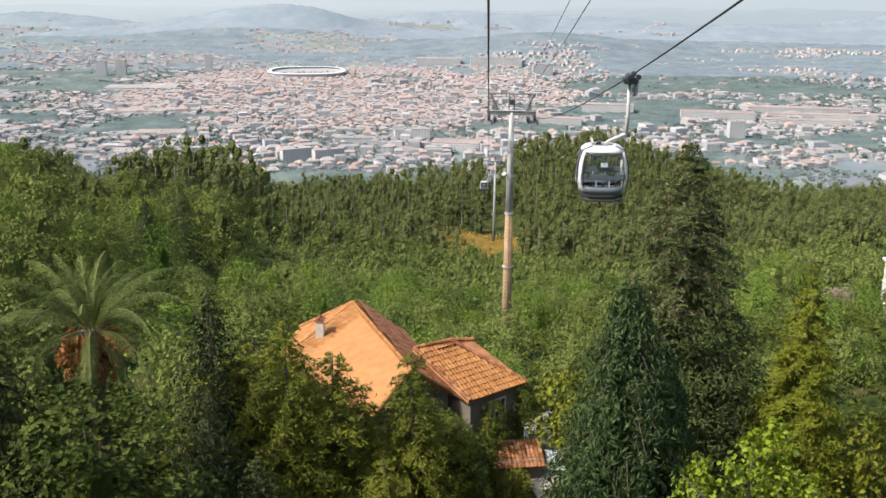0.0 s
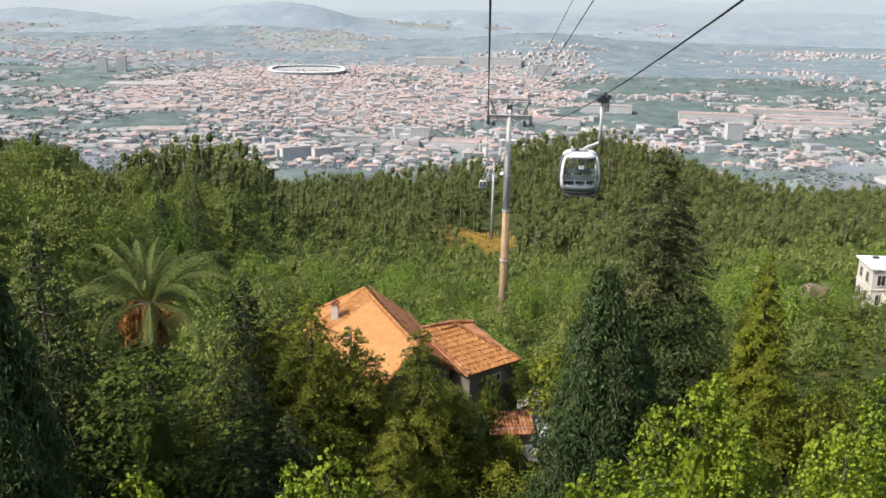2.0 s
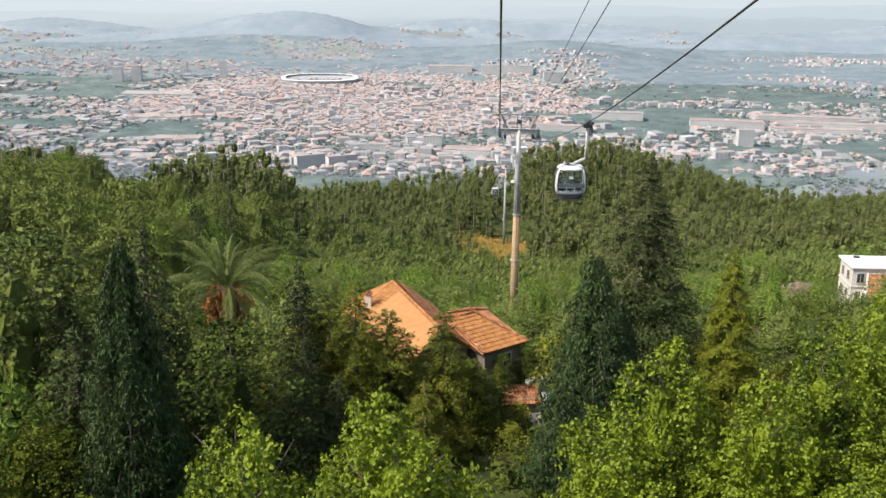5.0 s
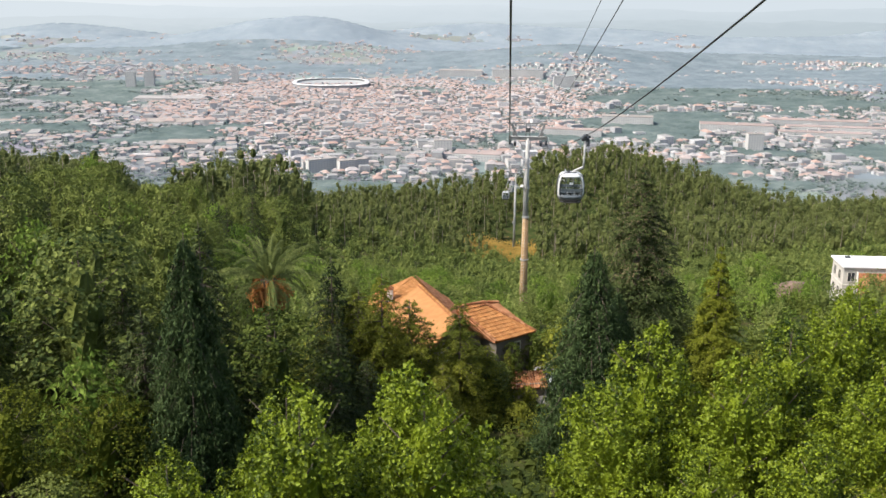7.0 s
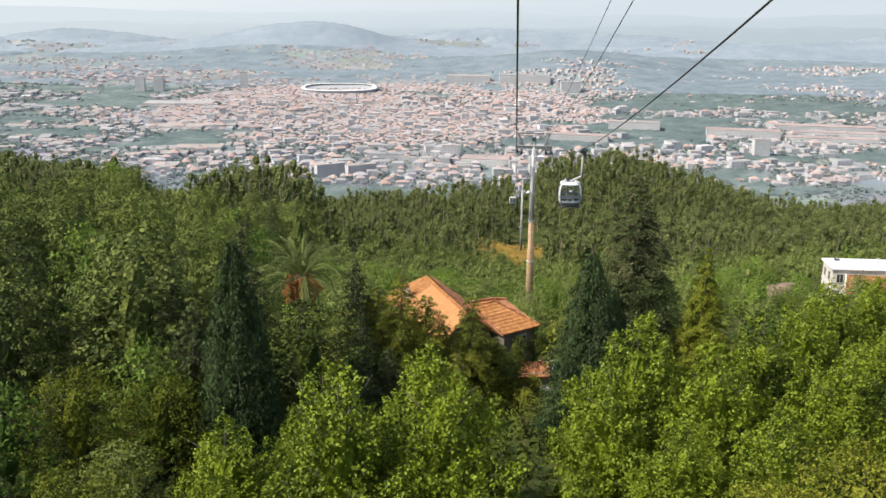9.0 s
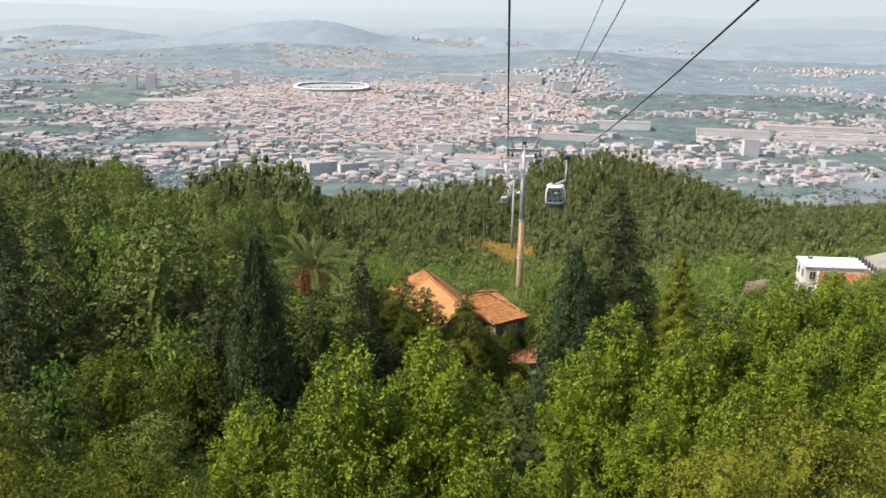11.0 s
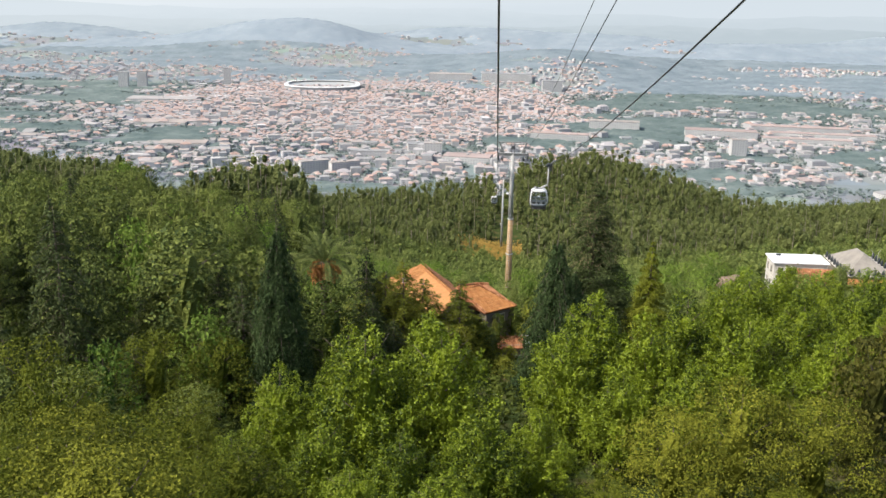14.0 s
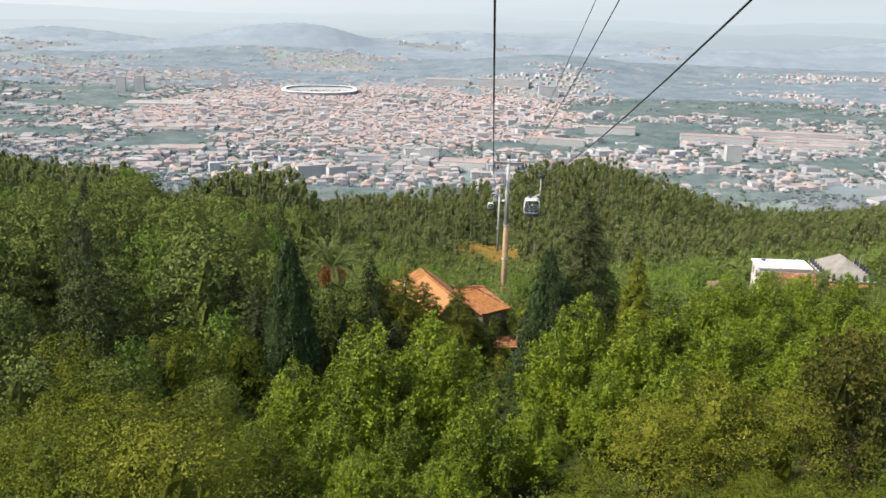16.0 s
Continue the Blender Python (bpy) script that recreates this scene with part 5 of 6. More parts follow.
def clay_house():
    t = thing("clay_roof_house", Matrix(), "old house under orange clay tile roofs, half hidden by trees", "house")
    E, R = 308.65, 311.35
    Fr, Lf, L2 = (-7.9, 62.4, E), (-16.1, 79.4, E), (-16.4, 72.0, E)
    X, A, A2 = (-5.3, 64.9, R), (-11.3, 78.4, R), (-11.32, 78.4, R)
    d = Vector((-0.4, 0.917, 0))
    o = Vector((d.y, -d.x, 0))
    Rf, Rb = Vector(Fr) + o * 6.9 + d * 2.0, Vector(Fr) + o * 7.4 + d * 14.6
    tile_plane(t, [L2, Fr, X, A2], TILE, label="sunlit orange clay tiles")
    tile_plane(t, [Lf, L2, A, A2], TILE)
    tile_plane(t, [tuple(Rf), tuple(Rb), A, X], TILE_BROWN_SHADE, label="clay tiles coloured darker for the slope turned from the sun")
    tile_plane(t, [tuple(Rb), Lf, A2, A], TILE_BROWN_SHADE)
    bm = bmesh.new()
    f = bm.faces.new([bm.verts.new(Vector(p) * 0.97 + Vector((-8.2, 71.2, p[2] - 0.15)) * 0.03) for p in (Fr, tuple(Rf), X)])
    bmesh.ops.solidify(bm, geom=[f], thickness=0.2)
    part("gable_wall", bm, PLASTER_DARK, t)
    for p, q in ((X, A), (A2, Lf), (A2, L2), (A, tuple(Rb)), (Fr, X), (tuple(Rf), X)):
        ridge_tiles(t, p, q, TILE)
    g = gz(-9, 70) - 1.5
    c = Vector((-8.2, 71.2, 0))
    poly = [(Vector(p) * 0.93 + c * 0.07) for p in (Fr, tuple(Rf), tuple(Rb), Lf, L2)]
    part("wall", prism([(p.x, p.y) for p in poly], g, E - 0.05), PLASTER_DARK, t, "dark grey-brown plaster wall")
    p0, p1 = poly[0], poly[4]
    for f in (0.2, 0.42, 0.64, 0.86):
        q = p0.lerp(p1, f)
        window_part(t, (q.x - 0.05, q.y - 0.02, E - 2.3), (p0 - p1), 1.0, 1.5)
    p1 = poly[1]
    for f in (0.25, 0.7):
        q = p0.lerp(p1, f)
        window_part(t, (q.x, q.y - 0.03, E - 2.3), (p1 - p0), 1.0, 1.5)
    # chimney with a little tiled cap
    cx, cy, cz = -13.4, 74.2, 310.0
    ch = part("chimney", box(cx - 0.32, cy - 0.32, cz - 0.6, cx + 0.32, cy + 0.32, cz + 1.35, bevel=0.03), PLASTER, t, "white plastered chimney")
    part("chimney_cap", box(cx - 0.42, cy - 0.42, cz + 1.35, cx + 0.42, cy + 0.42, cz + 1.45), TILE_BROWN_SHADE, ch)
    for s in (-1, 1):
        m = Matrix.Translation((cx, cy, cz + 1.62)) @ Matrix.Rotation(s * 0.6, 4, "Y")
        part("cap_tile", box(-0.24 + s * 0.18, -0.4, -0.03, 0.24 + s * 0.18, 0.4, 0.03, m=m), TILE_BROWN_SHADE, ch)
    # wing
    VE, ER, BR, LL = (-1.1, 65.7, E), (3.15, 69.3, E), (-0.6, 74.6, E), (-5.2, 70.8, E)
    W1, W2 = (-2.75, 70.7, R - 0.05), (-1.1, 71.3, R - 0.2)
    W0 = (-5.4, 68.9, R - 0.05)
    tile_plane(t, [VE, ER, W1, W0], TILE_WING, pitch=0.3, course=0.52, tilt=0.012, label="orange clay tiles in clear courses")
    tile_plane(t, [ER, BR, W2, W1], TILE_BROWN_SHADE)
    tile_plane(t, [LL, VE, W0, (W0[0] - 0.02, W0[1], W0[2])], TILE_BROWN_SHADE)
    tile_plane(t, [BR, LL, W0, W2], TILE_BROWN_SHADE)
    for p, q in ((W1, ER), (W1, W2), (W1, W0), (W2, BR), (VE, W0)):
        ridge_tiles(t, p, q, TILE_BROWN_SHADE)
    cw = Vector((-0.8, 70.2, 0))
    poly = [(Vector(p) * 0.92 + cw * 0.08) for p in (VE, ER, BR, LL)]
    part("wing_wall", prism([(p.x, p.y) for p in poly], g, E - 0.05), PLASTER_DARK, t, "dark grey-brown plaster wall")
    q = poly[0].lerp(poly[1], 0.55)
    window_part(t, (q.x, q.y - 0.03, E - 2.2), poly[1] - poly[0], 0.9, 1.4)


clay_house()


def annex():
    t = thing("garden_shed", Matrix(), "small garden shed with a clay tile roof", "shed")
    z = 303.9
    g = gz(2.6, 66) - 1
    part("wall", prism([(1.0, 64.9), (4.2, 65.5), (3.9, 67.4), (0.8, 66.8)], g, z + 0.3), PLASTER_DARK, t)
    tile_plane(t, [(0.7, 64.4, z), (4.5, 65.1, z), (4.1, 67.6, z + 0.9), (0.4, 67.0, z + 0.9)], TILE_BROWN_SHADE, pitch=0.3, course=0.45)
    a = thing("awning", Matrix(), "pale fabric awning on thin posts beside the shed", "awning")
    bm = bmesh.new()
    f = bm.faces.new([bm.verts.new(p) for p in ((4.7, 65.4, 303.5), (6.0, 65.6, 303.3), (5.8, 67.3, 304.1), (4.5, 67.1, 304.2))])
    bmesh.ops.solidify(bm, geom=[f], thickness=0.05)
    part("canopy", bm, STICKER, a)
    for p in ((4.7, 65.4), (6.0, 65.6), (5.8, 67.3), (4.5, 67.1)):
        part("post", tube([(p[0], p[1], gz(*p) - 0.3), (p[0], p[1], 303.3)], 0.04, 6), STEEL, a)


annex()


def yard(name, pts, label, w):
    """A paved strip that follows the ground."""
    V, Fq = [], []
    for k, (x, y) in enumerate(pts):
        a = Vector(pts[max(k - 1, 0)])
        b = Vector(pts[min(k + 1, len(pts) - 1)])
        d = (b - a).normalized()
        o = Vector((-d.y, d.x))
        for s in (-1, -0.33, 0.33, 1):
            px, py = x + o.x * w * s, y + o.y * w * s
            V.append((px, py, gz(px, py) + 0.12))
    n = len(pts)
    for k in range(n - 1):
        for q in range(3):
            Fq.append((k * 4 + q, k * 4 + q + 1, k * 4 + 5 + q, k * 4 + 4 + q))
    ob = new(name, mesh_np(name, V, np.array(Fq), ASPHALT, True))
    bm = bmesh.new()
    bm.from_mesh(ob.data)
    bmesh.ops.solidify(bm, geom=bm.faces[:], thickness=0.25)
    bm.to_mesh(ob.data)
    bm.free()
    tagged(ob, label, "road", kind="structure")


yard("road", [(6.0, 62.0), (5.0, 67.0), (4.5, 72.0), (5.5, 78.0), (9.0, 84.0)], "pale dusty drive beside the house", 2.2)


# ---- the white house and its neighbours ----
def white_house():
    t = thing("white_house", Matrix(), "three-storey white house with a flat white roof", "house")
    x0, y0, x1, y1, top = 56.7, 132.6, 67.4, 138.6, 297.8
    g = gz(60, 135) - 2
    part("wall", box(x0, y0, g, x1, y1, top, bevel=0.02), PLASTER, t, "stained white plaster wall")
    part("roof", box(x0 - 0.35, y0 - 0.35, top, x1 + 0.35, y1 + 0.35, top + 0.28, bevel=0.03), ROOF_WHITE, t, "flat white roof slab")
    for z in (294.6, 291.6):
        part("string_course", box(x0 - 0.12, y0 - 0.12, z, x1 + 0.1, y1 + 0.1, z + 0.18), PLASTER, t)
    for z in (295.4, 292.4, 289.4):
        for f in (0.3, 0.72):
            window_part(t, (x0 - 0.03, y0 + (y1 - y0) * f, z), (0, -1, 0), 1.0, 1.5)
        for f in (0.12, 0.35, 0.6, 0.85):
            window_part(t, (x0 + (x1 - x0) * f, y0 - 0.03, z), (1, 0, 0), 1.1, 1.5)
    part("roof_vent", box(58.2, 137.2, top + 0.28, 59.2, 137.7, top + 0.6, bevel=0.08), DARK_STEEL, t)
    fl = part("flue", tube([(64.6, 133.4, top + 0.2), (64.6, 133.4, top + 1.9)], 0.09, 8), STEEL, t)
    part("flue_cap", tube([(64.6, 133.4, top + 1.9), (64.6, 133.4, top + 2.1)], [0.22, 0.1], 8), STEEL, fl)
    # lower tiled roof on the near side
    tile_plane(t, [(57.6, 128.2, 294.3), (69.6, 128.2, 294.3), (68.2, 132.4, 296.9), (59.0, 132.4, 296.9)], TILE_BROWN_SHADE, label="brownish clay tile lean-to roof")
    part("lean_to_wall", box(58.2, 128.8, g, 69.0, 132.5, 294.2), PLASTER, t)
    part("verge", tube([(57.6, 128.2, 294.45), (59.0, 132.4, 297.05)], 0.16, 6), PLASTER, t)
    part("balcony", box(55.6, 133.2, 291.5, 56.7, 136.8, 291.7), PLASTER, t)
    for k in range(7):
        part("baluster", tube([(55.7, 133.3 + k * 0.57, 291.7), (55.7, 133.3 + k * 0.57, 292.6)], 0.03, 6), STEEL, t)
    s = thing("tiled_shed", Matrix(), "low shed with an orange tile roof below the white house", "shed")
    part("wall", box(53.2, 129.2, g - 1.5, 57.0, 132.2, 289.6), PLASTER, s)
    tile_plane(s, [(52.7, 128.8, 289.4), (57.4, 128.8, 289.4), (57.4, 132.4, 290.8), (52.7, 132.4, 290.8)], TILE)


white_house()


def turret_house():
    t = thing("turreted_house", Matrix(), "house with a grey hipped roof ringed by dark pointed finials", "house")
    x0, y0, x1, y1, e = 75.2, 143.4, 85.4, 158.5, 292.2
    g = gz(80, 150) - 2
    part("wall", box(x0 + 0.3, y0 + 0.3, g, x1 - 0.3, y1 - 0.3, e), PLASTER_DARK, t)
    part("cornice", box(x0 - 0.2, y0 - 0.2, e - 0.1, x1 + 0.2, y1 + 0.2, e + 0.25, bevel=0.04), PLASTER, t)
    bm = bmesh.new()
    c = [bm.verts.new(p) for p in ((x0, y0, e + 0.2), (x1, y0, e + 0.2), (x1, y1, e + 0.2), (x0, y1, e + 0.2))]
    r = [bm.verts.new(p) for p in ((80.3, 148.6, e + 3.7), (80.3, 153.4, e + 3.7))]
    for f in ((c[0], c[1], r[0]), (c[1], c[2], r[1], r[0]), (c[2], c[3], r[1]), (c[3], c[0], r[0], r[1]), (c[3], c[2], c[1], c[0])):
        bm.faces.new(f)
    part("roof", bm, ROOF_GREY, t, "grey hipped roof")

    def finial(x, y):
        bm = bmesh.new()
        add_tube(bm, [(x, y, e + 0.2), (x, y, e + 0.9), (x, y, e + 1.35), (x, y, e + 1.75)], [0.3, 0.34, 0.22, 0.03], 8)
        part("finial", bm, DARK_STEEL, t, "dark pointed finial")

    for k in range(6):
        finial(x0 + (x1 - x0) * (k + 0.5) / 6, y0 - 0.05)
    for k in range(8):
        finial(x0 - 0.05, y0 + (y1 - y0) * (k + 0.3) / 8)
        finial(x1 + 0.05, y0 + (y1 - y0) * (k + 0.3) / 8)
    tile_plane(t, [(74.4, 140.6, 290.6), (85.4, 140.6, 290.6), (85.0, 143.4, 291.7), (74.8, 143.4, 291.7)], TILE)
    part("porch_wall", box(75.0, 141.4, g, 85.0, 143.6, 290.6), PLASTER_DARK, t)
    for s in (-0.6, 0.6):
        part("antenna", tube([(82 + s, 147, e + 1.5), (82 + s, 147, e + 4.6), (82 + s * 1.8, 147, e + 5.2)], 0.035, 5), STEEL, t)


turret_house()


def boulder(x, y, r, label):
    bm = bmesh.new()
    bmesh.ops.create_icosphere(bm, subdivisions=4, radius=1.0)
    for v in bm.verts:
        n = noise.fractal(v.co * 1.4, 0.9, 2.0, 4)
        v.co = Vector((v.co.x * r * 1.5, v.co.y * r, v.co.z * r * 0.75)) * (1 + 0.28 * n)
    ob = part("boulder", bm, ROCK, smooth=True)
    ob.matrix_basis = pose(x, y, gz(x, y) + r * 0.5, 0, 0, 25)
    tagged(ob, label, "rock")


boulder(53.5, 147.5, 3.0, "large rounded brown granite boulder on the slope")
boulder(50.4, 143.0, 1.4, "smaller granite boulder beside the large one")


def dry_knoll():
    rng = np.random.default_rng(9)
    n = 9000
    x, y = rng.normal(-6, 8, n), rng.normal(366, 9, n)
    P = np.stack([x, y, ground(x, y) + 0.25], 1)
    V, Fq = leaves(P, np.stack([rng.normal(size=n), -1 + rng.normal(size=n) * .4, np.full(n, 0.8)], 1), 1.1, rng, 0.5)
    tagged(new("dry_grass", mesh_np("dry_grass", V, Fq, DRY_GRASS)), "ochre dry grass on the knoll round the far mast", "grass", kind="stuff")


dry_knoll()


# ---- the town ----
class Pile:
    """Gathers boxes and roofs of many buildings into one mesh."""

    def __init__(self):
        self.v, self.f, self.n = [], [[], [], [], []], 0

    def quad(self, slot, pts):
        self.v += pts
        self.f[slot].append((self.n, self.n + 1, self.n + 2, self.n + 3))
        self.n += 4

    def block(self, x, y, z, w, d, h, turn, roof):
        c, s = math.cos(turn), math.sin(turn)
        P = lambda a, b, zz: (x + a * c - b * s, y + a * s + b * c, zz)
        w, d = w / 2, d / 2
        n0 = self.n
        base = [P(-w, -d, z - 4), P(w, -d, z - 4), P(w, d, z - 4), P(-w, d, z - 4)]
        eave = [P(-w, -d, z + h), P(w, -d, z + h), P(w, d, z + h), P(-w, d, z + h)]
        self.v += base + eave
        self.n += 8
        for k in range(4):
            j = (k + 1) % 4
            self.f[0].append((n0 + k, n0 + j, n0 + 4 + j, n0 + 4 + k))
        if roof == "flat":
            self.quad(2, [P(-w, -d, z + h + .02), P(w, -d, z + h + .02), P(w, d, z + h + .02), P(-w, d, z + h + .02)])
        else:
            o = 0.5
            r = min(w, d) * 0.55
            m0 = self.n
            if w >= d:
                k = w - d * (0.9 if roof == "hip" else -0.05)
                top = [P(-k, 0, z + h + r), P(k, 0, z + h + r)]
                e = [P(-w - o, -d - o, z + h - .2), P(w + o, -d - o, z + h - .2), P(w + o, d + o, z + h - .2), P(-w - o, d + o, z + h - .2)]
            else:
                k = d - w * (0.9 if roof == "hip" else -0.05)
                top = [P(0, -k, z + h + r), P(0, k, z + h + r)]
                e = [P(w + o, -d - o, z + h - .2), P(w + o, d + o, z + h - .2), P(-w - o, d + o, z + h - .2), P(-w - o, -d - o, z + h - .2)]
            self.v += e + top
            self.n += 6
            self.f[1] += [(m0, m0 + 1, m0 + 5, m0 + 4), (m0 + 2, m0 + 3, m0 + 4, m0 + 5)]
            self.f[1] += [(m0 + 1, m0 + 2, m0 + 5, m0 + 5), (m0 + 3, m0, m0 + 4, m0 + 4)]

    def bands(self, x, y, z, w, d, h, turn, storey=3.2):
        """Rows of windows along the long sides, a little proud."""
        c, s = math.cos(turn), math.sin(turn)
        P = lambda a, b, zz: (x + a * c - b * s, y + a * s + b * c, zz)
        w, d = w / 2, d / 2
        k = 0
        while (k + 1) * storey < h:
            z0, z1 = z + k * storey + 1.1, z + k * storey + 2.5
            n = max(2, int(w / 3.2))
            for j in range(n):
                a0, a1 = -w + (j + 0.22) * 2 * w / n, -w + (j + 0.78) * 2 * w / n
                self.quad(3, [P(a0, -d - .1, z0), P(a1, -d - .1, z0), P(a1, -d - .1, z1), P(a0, -d - .1, z1)])
            n = max(1, int(d / 3.2))
            for j in range(n):
                a0, a1 = -d + (j + 0.25) * 2 * d / n, -d + (j + 0.75) * 2 * d / n
                self.quad(3, [P(-w - .1, a1, z0), P(-w - .1, a0, z0), P(-w - .1, a0, z1), P(-w - .1, a1, z1)])
            k += 1

    def mesh(self, name):
        f1 = self.f[1]
        tri = np.array([q[:3] for q in f1 if q[2] == q[3]], np.int32).reshape(-1, 3)
        quad = np.array([q for q in f1 if q[2] != q[3]], np.int32).reshape(-1, 4)
        groups, mats = [], []
        for g, m in ((self.f[0], TOWN_WALL_HAZED), (quad, TOWN_ROOF_HAZED), (tri, TOWN_ROOF_HAZED), (self.f[2], TOWN_FLAT_HAZED), (self.f[3], TOWN_GLASS_HAZED)):
            if len(g):
                groups.append(np.array(g, np.int32))
                mats.append(m)
        return mesh_np(name, self.v, groups, mats)


def green(x, y):
    """Where the valley is wooded (above 0) and where it is built up."""
    old = math.exp(-(((x + 330) / 520) ** 4) - ((y - 2350) / 520) ** 4)
    far = min(1.0, max(0.0, (y - 2750) / 700)) + min(1.0, max(0.0, (y - 3500) / 400))
    east = min(1.0, max(0.0, (x - 60) / 260)) * (1 if y > 2280 else 0.45)
    up = min(1.0, max(0.0, (float(valley(x, y)) - 24) / 26))
    park = math.exp(-(((x - 300) / 190) ** 2) - ((y - 2700) / 480) ** 2)
    return 0.55 * park + 1.25 * noise.noise((x / 420, y / 260, 5)) + 0.75 * noise.noise((x / 150, y / 95, 9)) - 0.3 * old - 0.04 + 0.2 * far + 0.3 * east + 0.75 * up


def town(name, n, region, sizes, heights, kinds, label, seed, turn=0.3, gap=22, windows=False):
    """Buildings scattered over a part of the valley: region is (x, y, rx, ry) of an oval."""
    rng = np.random.default_rng(seed)
    pile, cells = Pile(), set()
    cx, cy, rx, ry = region
    for k in range(n):
        a, r = rng.uniform(0, 6.28), math.sqrt(rng.uniform(0, 1))
        x, y = cx + math.cos(a) * r * rx, cy + math.sin(a) * r * ry
        c = (int(x // gap), int(y // gap))
        if c in cells or green(x, y) > rng.uniform(-0.12, 0.42):
            continue
        cells.add(c)
        street = turn + 0.5 * noise.noise((x / 300, y / 300, 3)) + (math.pi / 2 if rng.uniform() < 0.4 else 0)
        w, d = rng.uniform(*sizes), rng.uniform(sizes[0], (sizes[0] + sizes[1]) / 2)
        h = rng.uniform(*heights)
        z = gz(x, y)
        pile.block(x, y, z, w, d, h, street, kinds[rng.integers(len(kinds))])
        if windows:
            pile.bands(x, y, z, w, d, h, street)
    tagged(new(name, pile.mesh(name)), label, "town", kind="stuff")


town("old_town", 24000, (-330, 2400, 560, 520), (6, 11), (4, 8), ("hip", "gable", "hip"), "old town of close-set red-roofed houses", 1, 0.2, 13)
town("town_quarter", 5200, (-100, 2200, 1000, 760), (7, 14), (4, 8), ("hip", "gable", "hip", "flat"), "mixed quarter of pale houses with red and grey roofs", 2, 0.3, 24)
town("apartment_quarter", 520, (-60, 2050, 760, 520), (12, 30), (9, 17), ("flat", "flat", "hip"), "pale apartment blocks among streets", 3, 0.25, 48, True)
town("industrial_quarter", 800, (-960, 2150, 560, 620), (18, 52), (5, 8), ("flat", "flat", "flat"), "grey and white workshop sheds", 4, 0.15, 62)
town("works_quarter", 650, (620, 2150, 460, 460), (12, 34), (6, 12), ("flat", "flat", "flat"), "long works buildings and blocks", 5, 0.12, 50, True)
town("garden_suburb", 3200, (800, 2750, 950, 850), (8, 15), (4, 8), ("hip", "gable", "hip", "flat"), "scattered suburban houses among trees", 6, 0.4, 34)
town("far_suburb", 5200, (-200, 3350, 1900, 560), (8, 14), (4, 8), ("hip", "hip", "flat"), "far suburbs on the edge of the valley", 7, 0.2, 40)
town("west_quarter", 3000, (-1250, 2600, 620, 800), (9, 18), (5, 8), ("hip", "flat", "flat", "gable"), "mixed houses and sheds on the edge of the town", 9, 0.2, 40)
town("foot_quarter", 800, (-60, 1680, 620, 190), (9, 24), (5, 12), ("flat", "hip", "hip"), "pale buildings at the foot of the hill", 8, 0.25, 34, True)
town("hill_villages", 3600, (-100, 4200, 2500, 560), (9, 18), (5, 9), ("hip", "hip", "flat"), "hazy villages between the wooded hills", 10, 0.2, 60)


def slab_block(x, y, w, d, h, turn, label, name="apartment_block", roof_mat=None):
    """A long flat-roofed block with rows of windows."""
    z = gz(x, y)
    t = thing(name, pose(x, y, z, 0, 0, math.degrees(turn)), label, "building")
    part("wall", box(-w / 2, -d / 2, -4, w / 2, d / 2, h), WHITE_WALL_HAZED, t)
    part("roof", box(-w / 2 - .4, -d / 2 - .4, h, w / 2 + .4, d / 2 + .4, h + 0.7), roof_mat or TOWN_FLAT_HAZED, t)
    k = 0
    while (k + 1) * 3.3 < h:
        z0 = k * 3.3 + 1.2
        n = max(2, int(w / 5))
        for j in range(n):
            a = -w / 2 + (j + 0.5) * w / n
            part("window", box(a - 1.5, -d / 2 - 0.12, z0, a + 1.5, -d / 2 + 0.05, z0 + 1.5), TOWN_GLASS_HAZED, t)
        k += 1
    part("stair_head", box(-2, -2, h, 3, 2.5, h + 3), TOWN_WALL_HAZED, t)


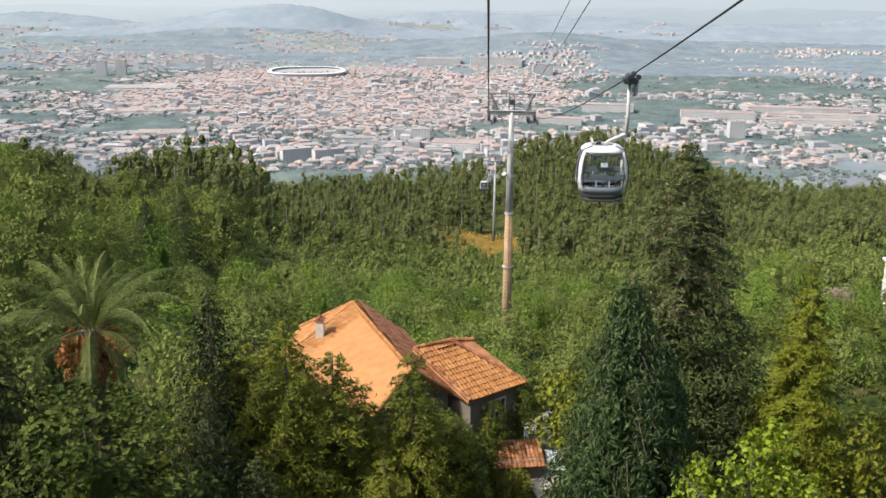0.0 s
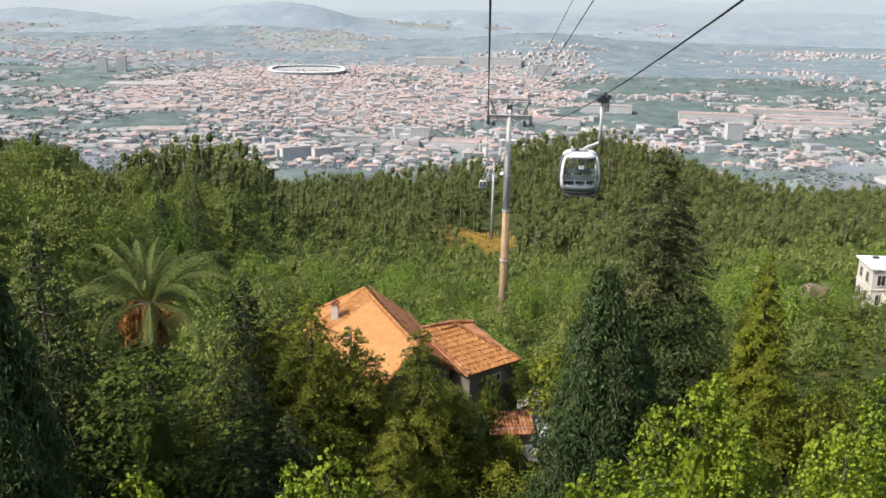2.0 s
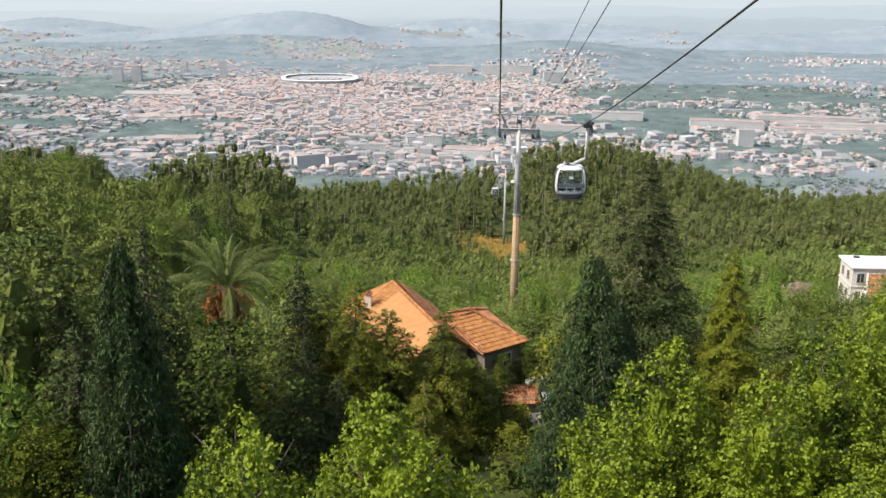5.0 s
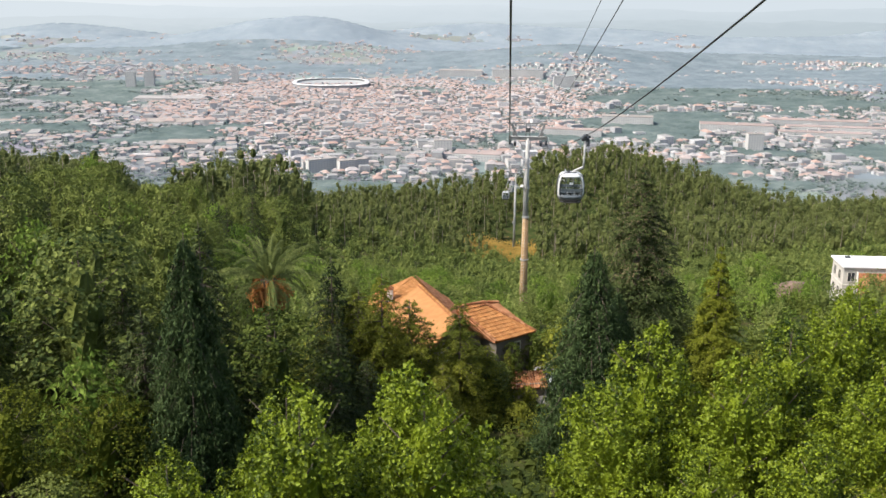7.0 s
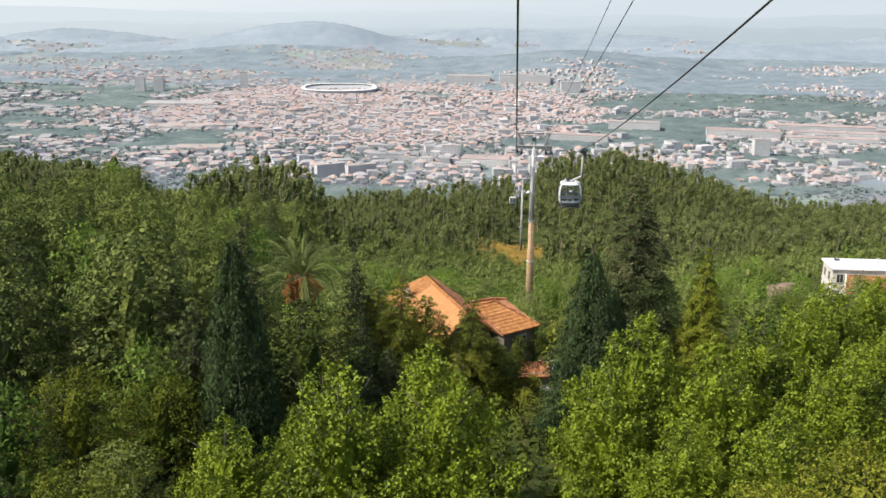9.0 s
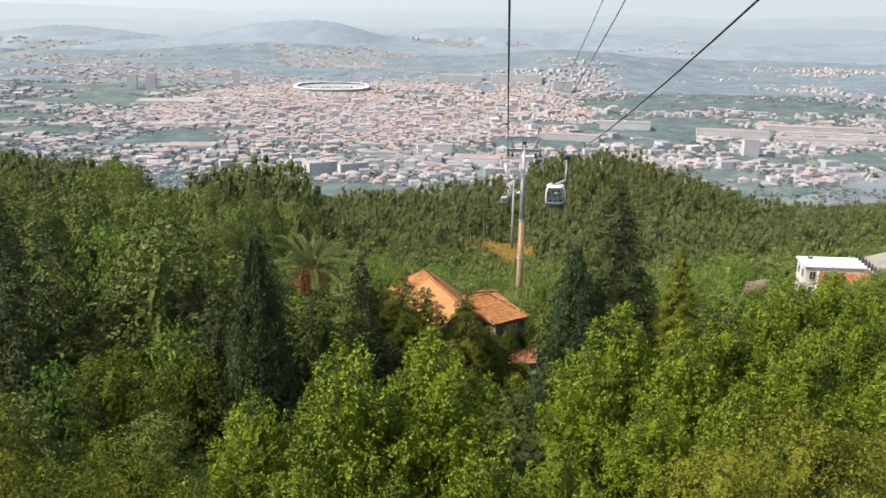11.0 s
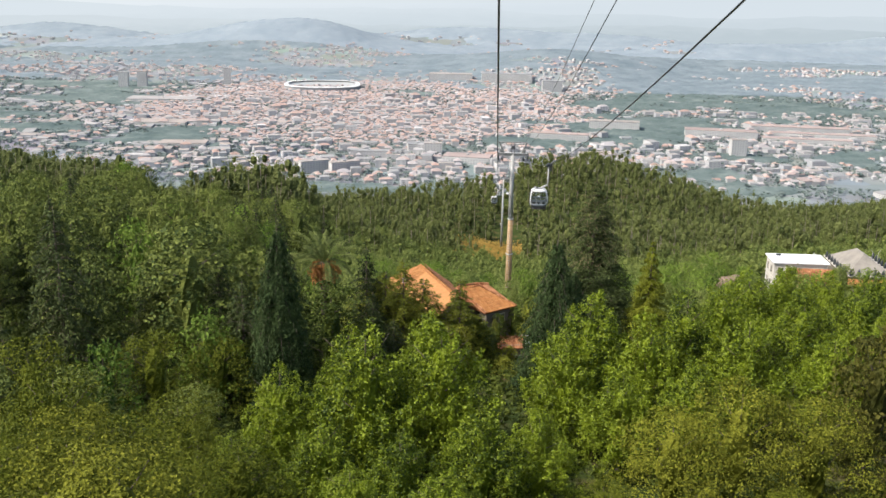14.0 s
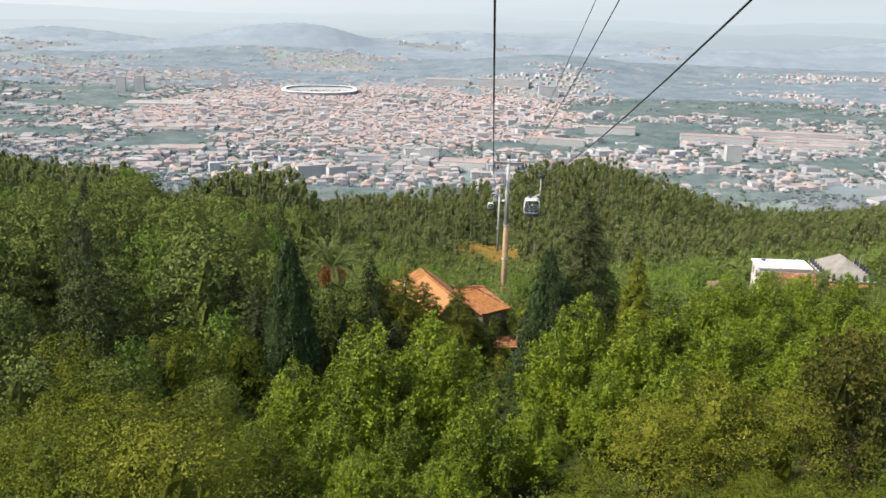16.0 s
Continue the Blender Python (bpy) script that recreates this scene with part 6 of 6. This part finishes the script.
for x, y, w, d, h, turn, label in (
    (-322, 1612, 52, 15, 22, 0.55, "white apartment slab with rows of dark windows"), (-268, 1608, 52, 15, 22, 0.55, "white apartment slab beside its twin"),
    (-245, 1760, 70, 18, 14, 0.05, "long white school block with window rows"), (-128, 1790, 34, 16, 24, 0.1, "white office block with dark windows"),
    (-160, 1830, 40, 30, 16, 0.2, "pale stepped office building"), (-60, 1725, 85, 40, 13, -0.12, "broad brown-grey hall with a flat roof"),
    (120, 1980, 120, 26, 16, -0.15, "long white workshop with window bands"), (250, 2160, 110, 28, 20, -0.1, "long pale apartment slab"),
    (470, 2090, 150, 34, 18, -0.12, "long pale works building"), (660, 2180, 210, 30, 15, -0.1, "very long grey works building"),
    (690, 2110, 220, 26, 13, -0.1, "long brick works with sawtooth roofs"), (640, 2050, 180, 26, 12, -0.1, "long grey works building in front"),
    (460, 1880, 30, 18, 34, 0.1, "tall pale apartment tower"), (-790, 2770, 20, 18, 50, 0.2, "slender white residential tower"),
    (-1060, 2680, 26, 20, 44, 0.2, "white residential tower of many storeys"), (-1010, 2690, 26, 20, 46, 0.2, "white residential tower beside another"),
    (-160, 2990, 130, 40, 22, 0.0, "long white hospital block"), (10, 2960, 150, 44, 26, 0.05, "long white hospital block with a tall wing"), (140, 2830, 56, 24, 30, 0.1, "pale square block among trees"),
    (180, 1790, 60, 40, 10, 0.3, "low orange-roofed market hall"), (530, 1640, 40, 30, 9, 0.3, "low white hall with a flat roof"), (640, 1560, 60, 26, 8, 0.5, "long grey shed at the foot of the hill"),
    (-860, 2420, 170, 60, 10, 0.1, "wide white factory roof"), (-620, 1830, 90, 40, 9, 0.1, "wide pale supermarket roof"), (-740, 2060, 110, 50, 9, 0.05, "wide grey warehouse roof"),
):
    slab_block(x, y, w, d, h, turn, label, roof_mat=WORKS_ROOF if "works" in label or "hall" in label else None)


def stadium(x, y):
    z = gz(x, y)
    t = thing("stadium", pose(x, y, z, 0, 0, 8), "oval football stadium with white stands and roofs", "stadium")
    n = 64
    oval = lambda rx, ry, zz: [(rx * math.copysign(abs(math.cos(a)) ** 0.72, math.cos(a)), ry * math.copysign(abs(math.sin(a)) ** 0.72, math.sin(a)), zz) for a in [2 * math.pi * k / n for k in range(n)]]

    def band(rings, name, mat, label=""):
        bm = bmesh.new()
        vv = [[bm.verts.new(p) for p in r] for r in rings]
        for a, b in zip(vv, vv[1:]):
            for k in range(n):
                bm.faces.new((a[k], a[(k + 1) % n], b[(k + 1) % n], b[k]))
        part(name, bm, mat, t, label)

    band([oval(102, 82, -5), oval(104, 84, 12)], "outer_wall", TOWN_WALL_HAZED, "pale grey outer wall")
    band([oval(103, 83, 12), oval(106, 86, 15)], "roof_fascia", STADIUM_ROOF, "white roof fascia")
    band([oval(106, 86, 15), oval(103, 83, 16.5), oval(94, 73, 16)], "roof", STADIUM_ROOF, "white roof ring")
    band([oval(94, 73, 15.9), oval(95, 74, 14.5)], "roof_edge", ROOF_GREY)
    band([oval(98, 78, 13), oval(62, 42, 2)], "stand", STAND, "grey seat tiers")
    bm = bmesh.new()
    bm.faces.new([bm.verts.new(p) for p in oval(63, 43, 1.5)])
    part("pitch", bm, PITCH, t, "green grass pitch")


stadium(-505, 2715)


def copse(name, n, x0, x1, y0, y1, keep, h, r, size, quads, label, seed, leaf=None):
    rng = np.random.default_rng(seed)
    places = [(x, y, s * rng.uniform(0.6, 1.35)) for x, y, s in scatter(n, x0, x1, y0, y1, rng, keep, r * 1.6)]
    wood(name, places, h, r, quads, size, leaf or LEAF_TOWN_HAZED, label, seed + 1, False, (1, 2), 4, 3, 0.6, 0.5, 1.0, 0.25, 1.6)


view2 = lambda x, y: -0.53 * (y + 74) - 20 < x < 0.4 * (y + 74) + 20


def canopy_sheet(name, x0, x1, y0, y1, cell, h, edge, mat, label, seed):
    """Closed woods too far off to tell the trees apart: one lumpy leaf canopy over the wooded plots."""
    rng = np.random.default_rng(seed)
    nx, ny = int((x1 - x0) / cell), int((y1 - y0) / cell)
    X = x0 + (np.arange(nx)[None, :] + rng.uniform(-0.3, 0.3, (ny, nx))) * cell
    Y = y0 + (np.arange(ny)[:, None] + rng.uniform(-0.3, 0.3, (ny, nx))) * cell
    Z = ground(X, Y)
    G = np.full((ny, nx), -9.0)
    for j in range(ny):
        for i in range(nx):
            x, y = float(X[j, i]), float(Y[j, i])
            if 0 < j < ny - 1 and 0 < i < nx - 1 and view2(x, y):
                G[j, i] = green(x, y) - edge - 0.35 * noise.noise((x / 45, y / 45, 2))
    up = smooth01((G + 0.02) / 0.14)
    V = np.stack([X, Y, Z - 1.5 + (h + 1.5) * up * rng.uniform(0.45, 1.2, (ny, nx))], -1).reshape(-1, 3)
    j, i = np.nonzero((G[:-1, :-1] > 0) | (G[1:, :-1] > 0) | (G[:-1, 1:] > 0) | (G[1:, 1:] > 0))
    q = j * nx + i
    Fq = np.stack([q, q + 1, q + nx + 1, q + nx], 1)
    used, back = np.unique(Fq, return_inverse=True)
    tagged(new(name, mesh_np(name, V[used], back.reshape(-1, 4), mat, True)), label, "woodland", kind="stuff")


canopy_sheet("town_wood", -1500, 1150, 1450, 2815, 7.5, 5, 0.16, LEAF_TOWN_HAZED, "closed woods and parks between the quarters of the town", 61)
canopy_sheet("hill_wood", -2050, 1560, 2800, 3820, 11, 6, 0.1, LEAF_FAR_HAZED, "hazy woods between the far suburbs", 62)
canopy_sheet("far_wood", -2550, 1920, 3800, 4640, 15, 8, 0.04, LEAF_FARTHEST_HAZED, "hazy woods on the hills beyond the town", 63)
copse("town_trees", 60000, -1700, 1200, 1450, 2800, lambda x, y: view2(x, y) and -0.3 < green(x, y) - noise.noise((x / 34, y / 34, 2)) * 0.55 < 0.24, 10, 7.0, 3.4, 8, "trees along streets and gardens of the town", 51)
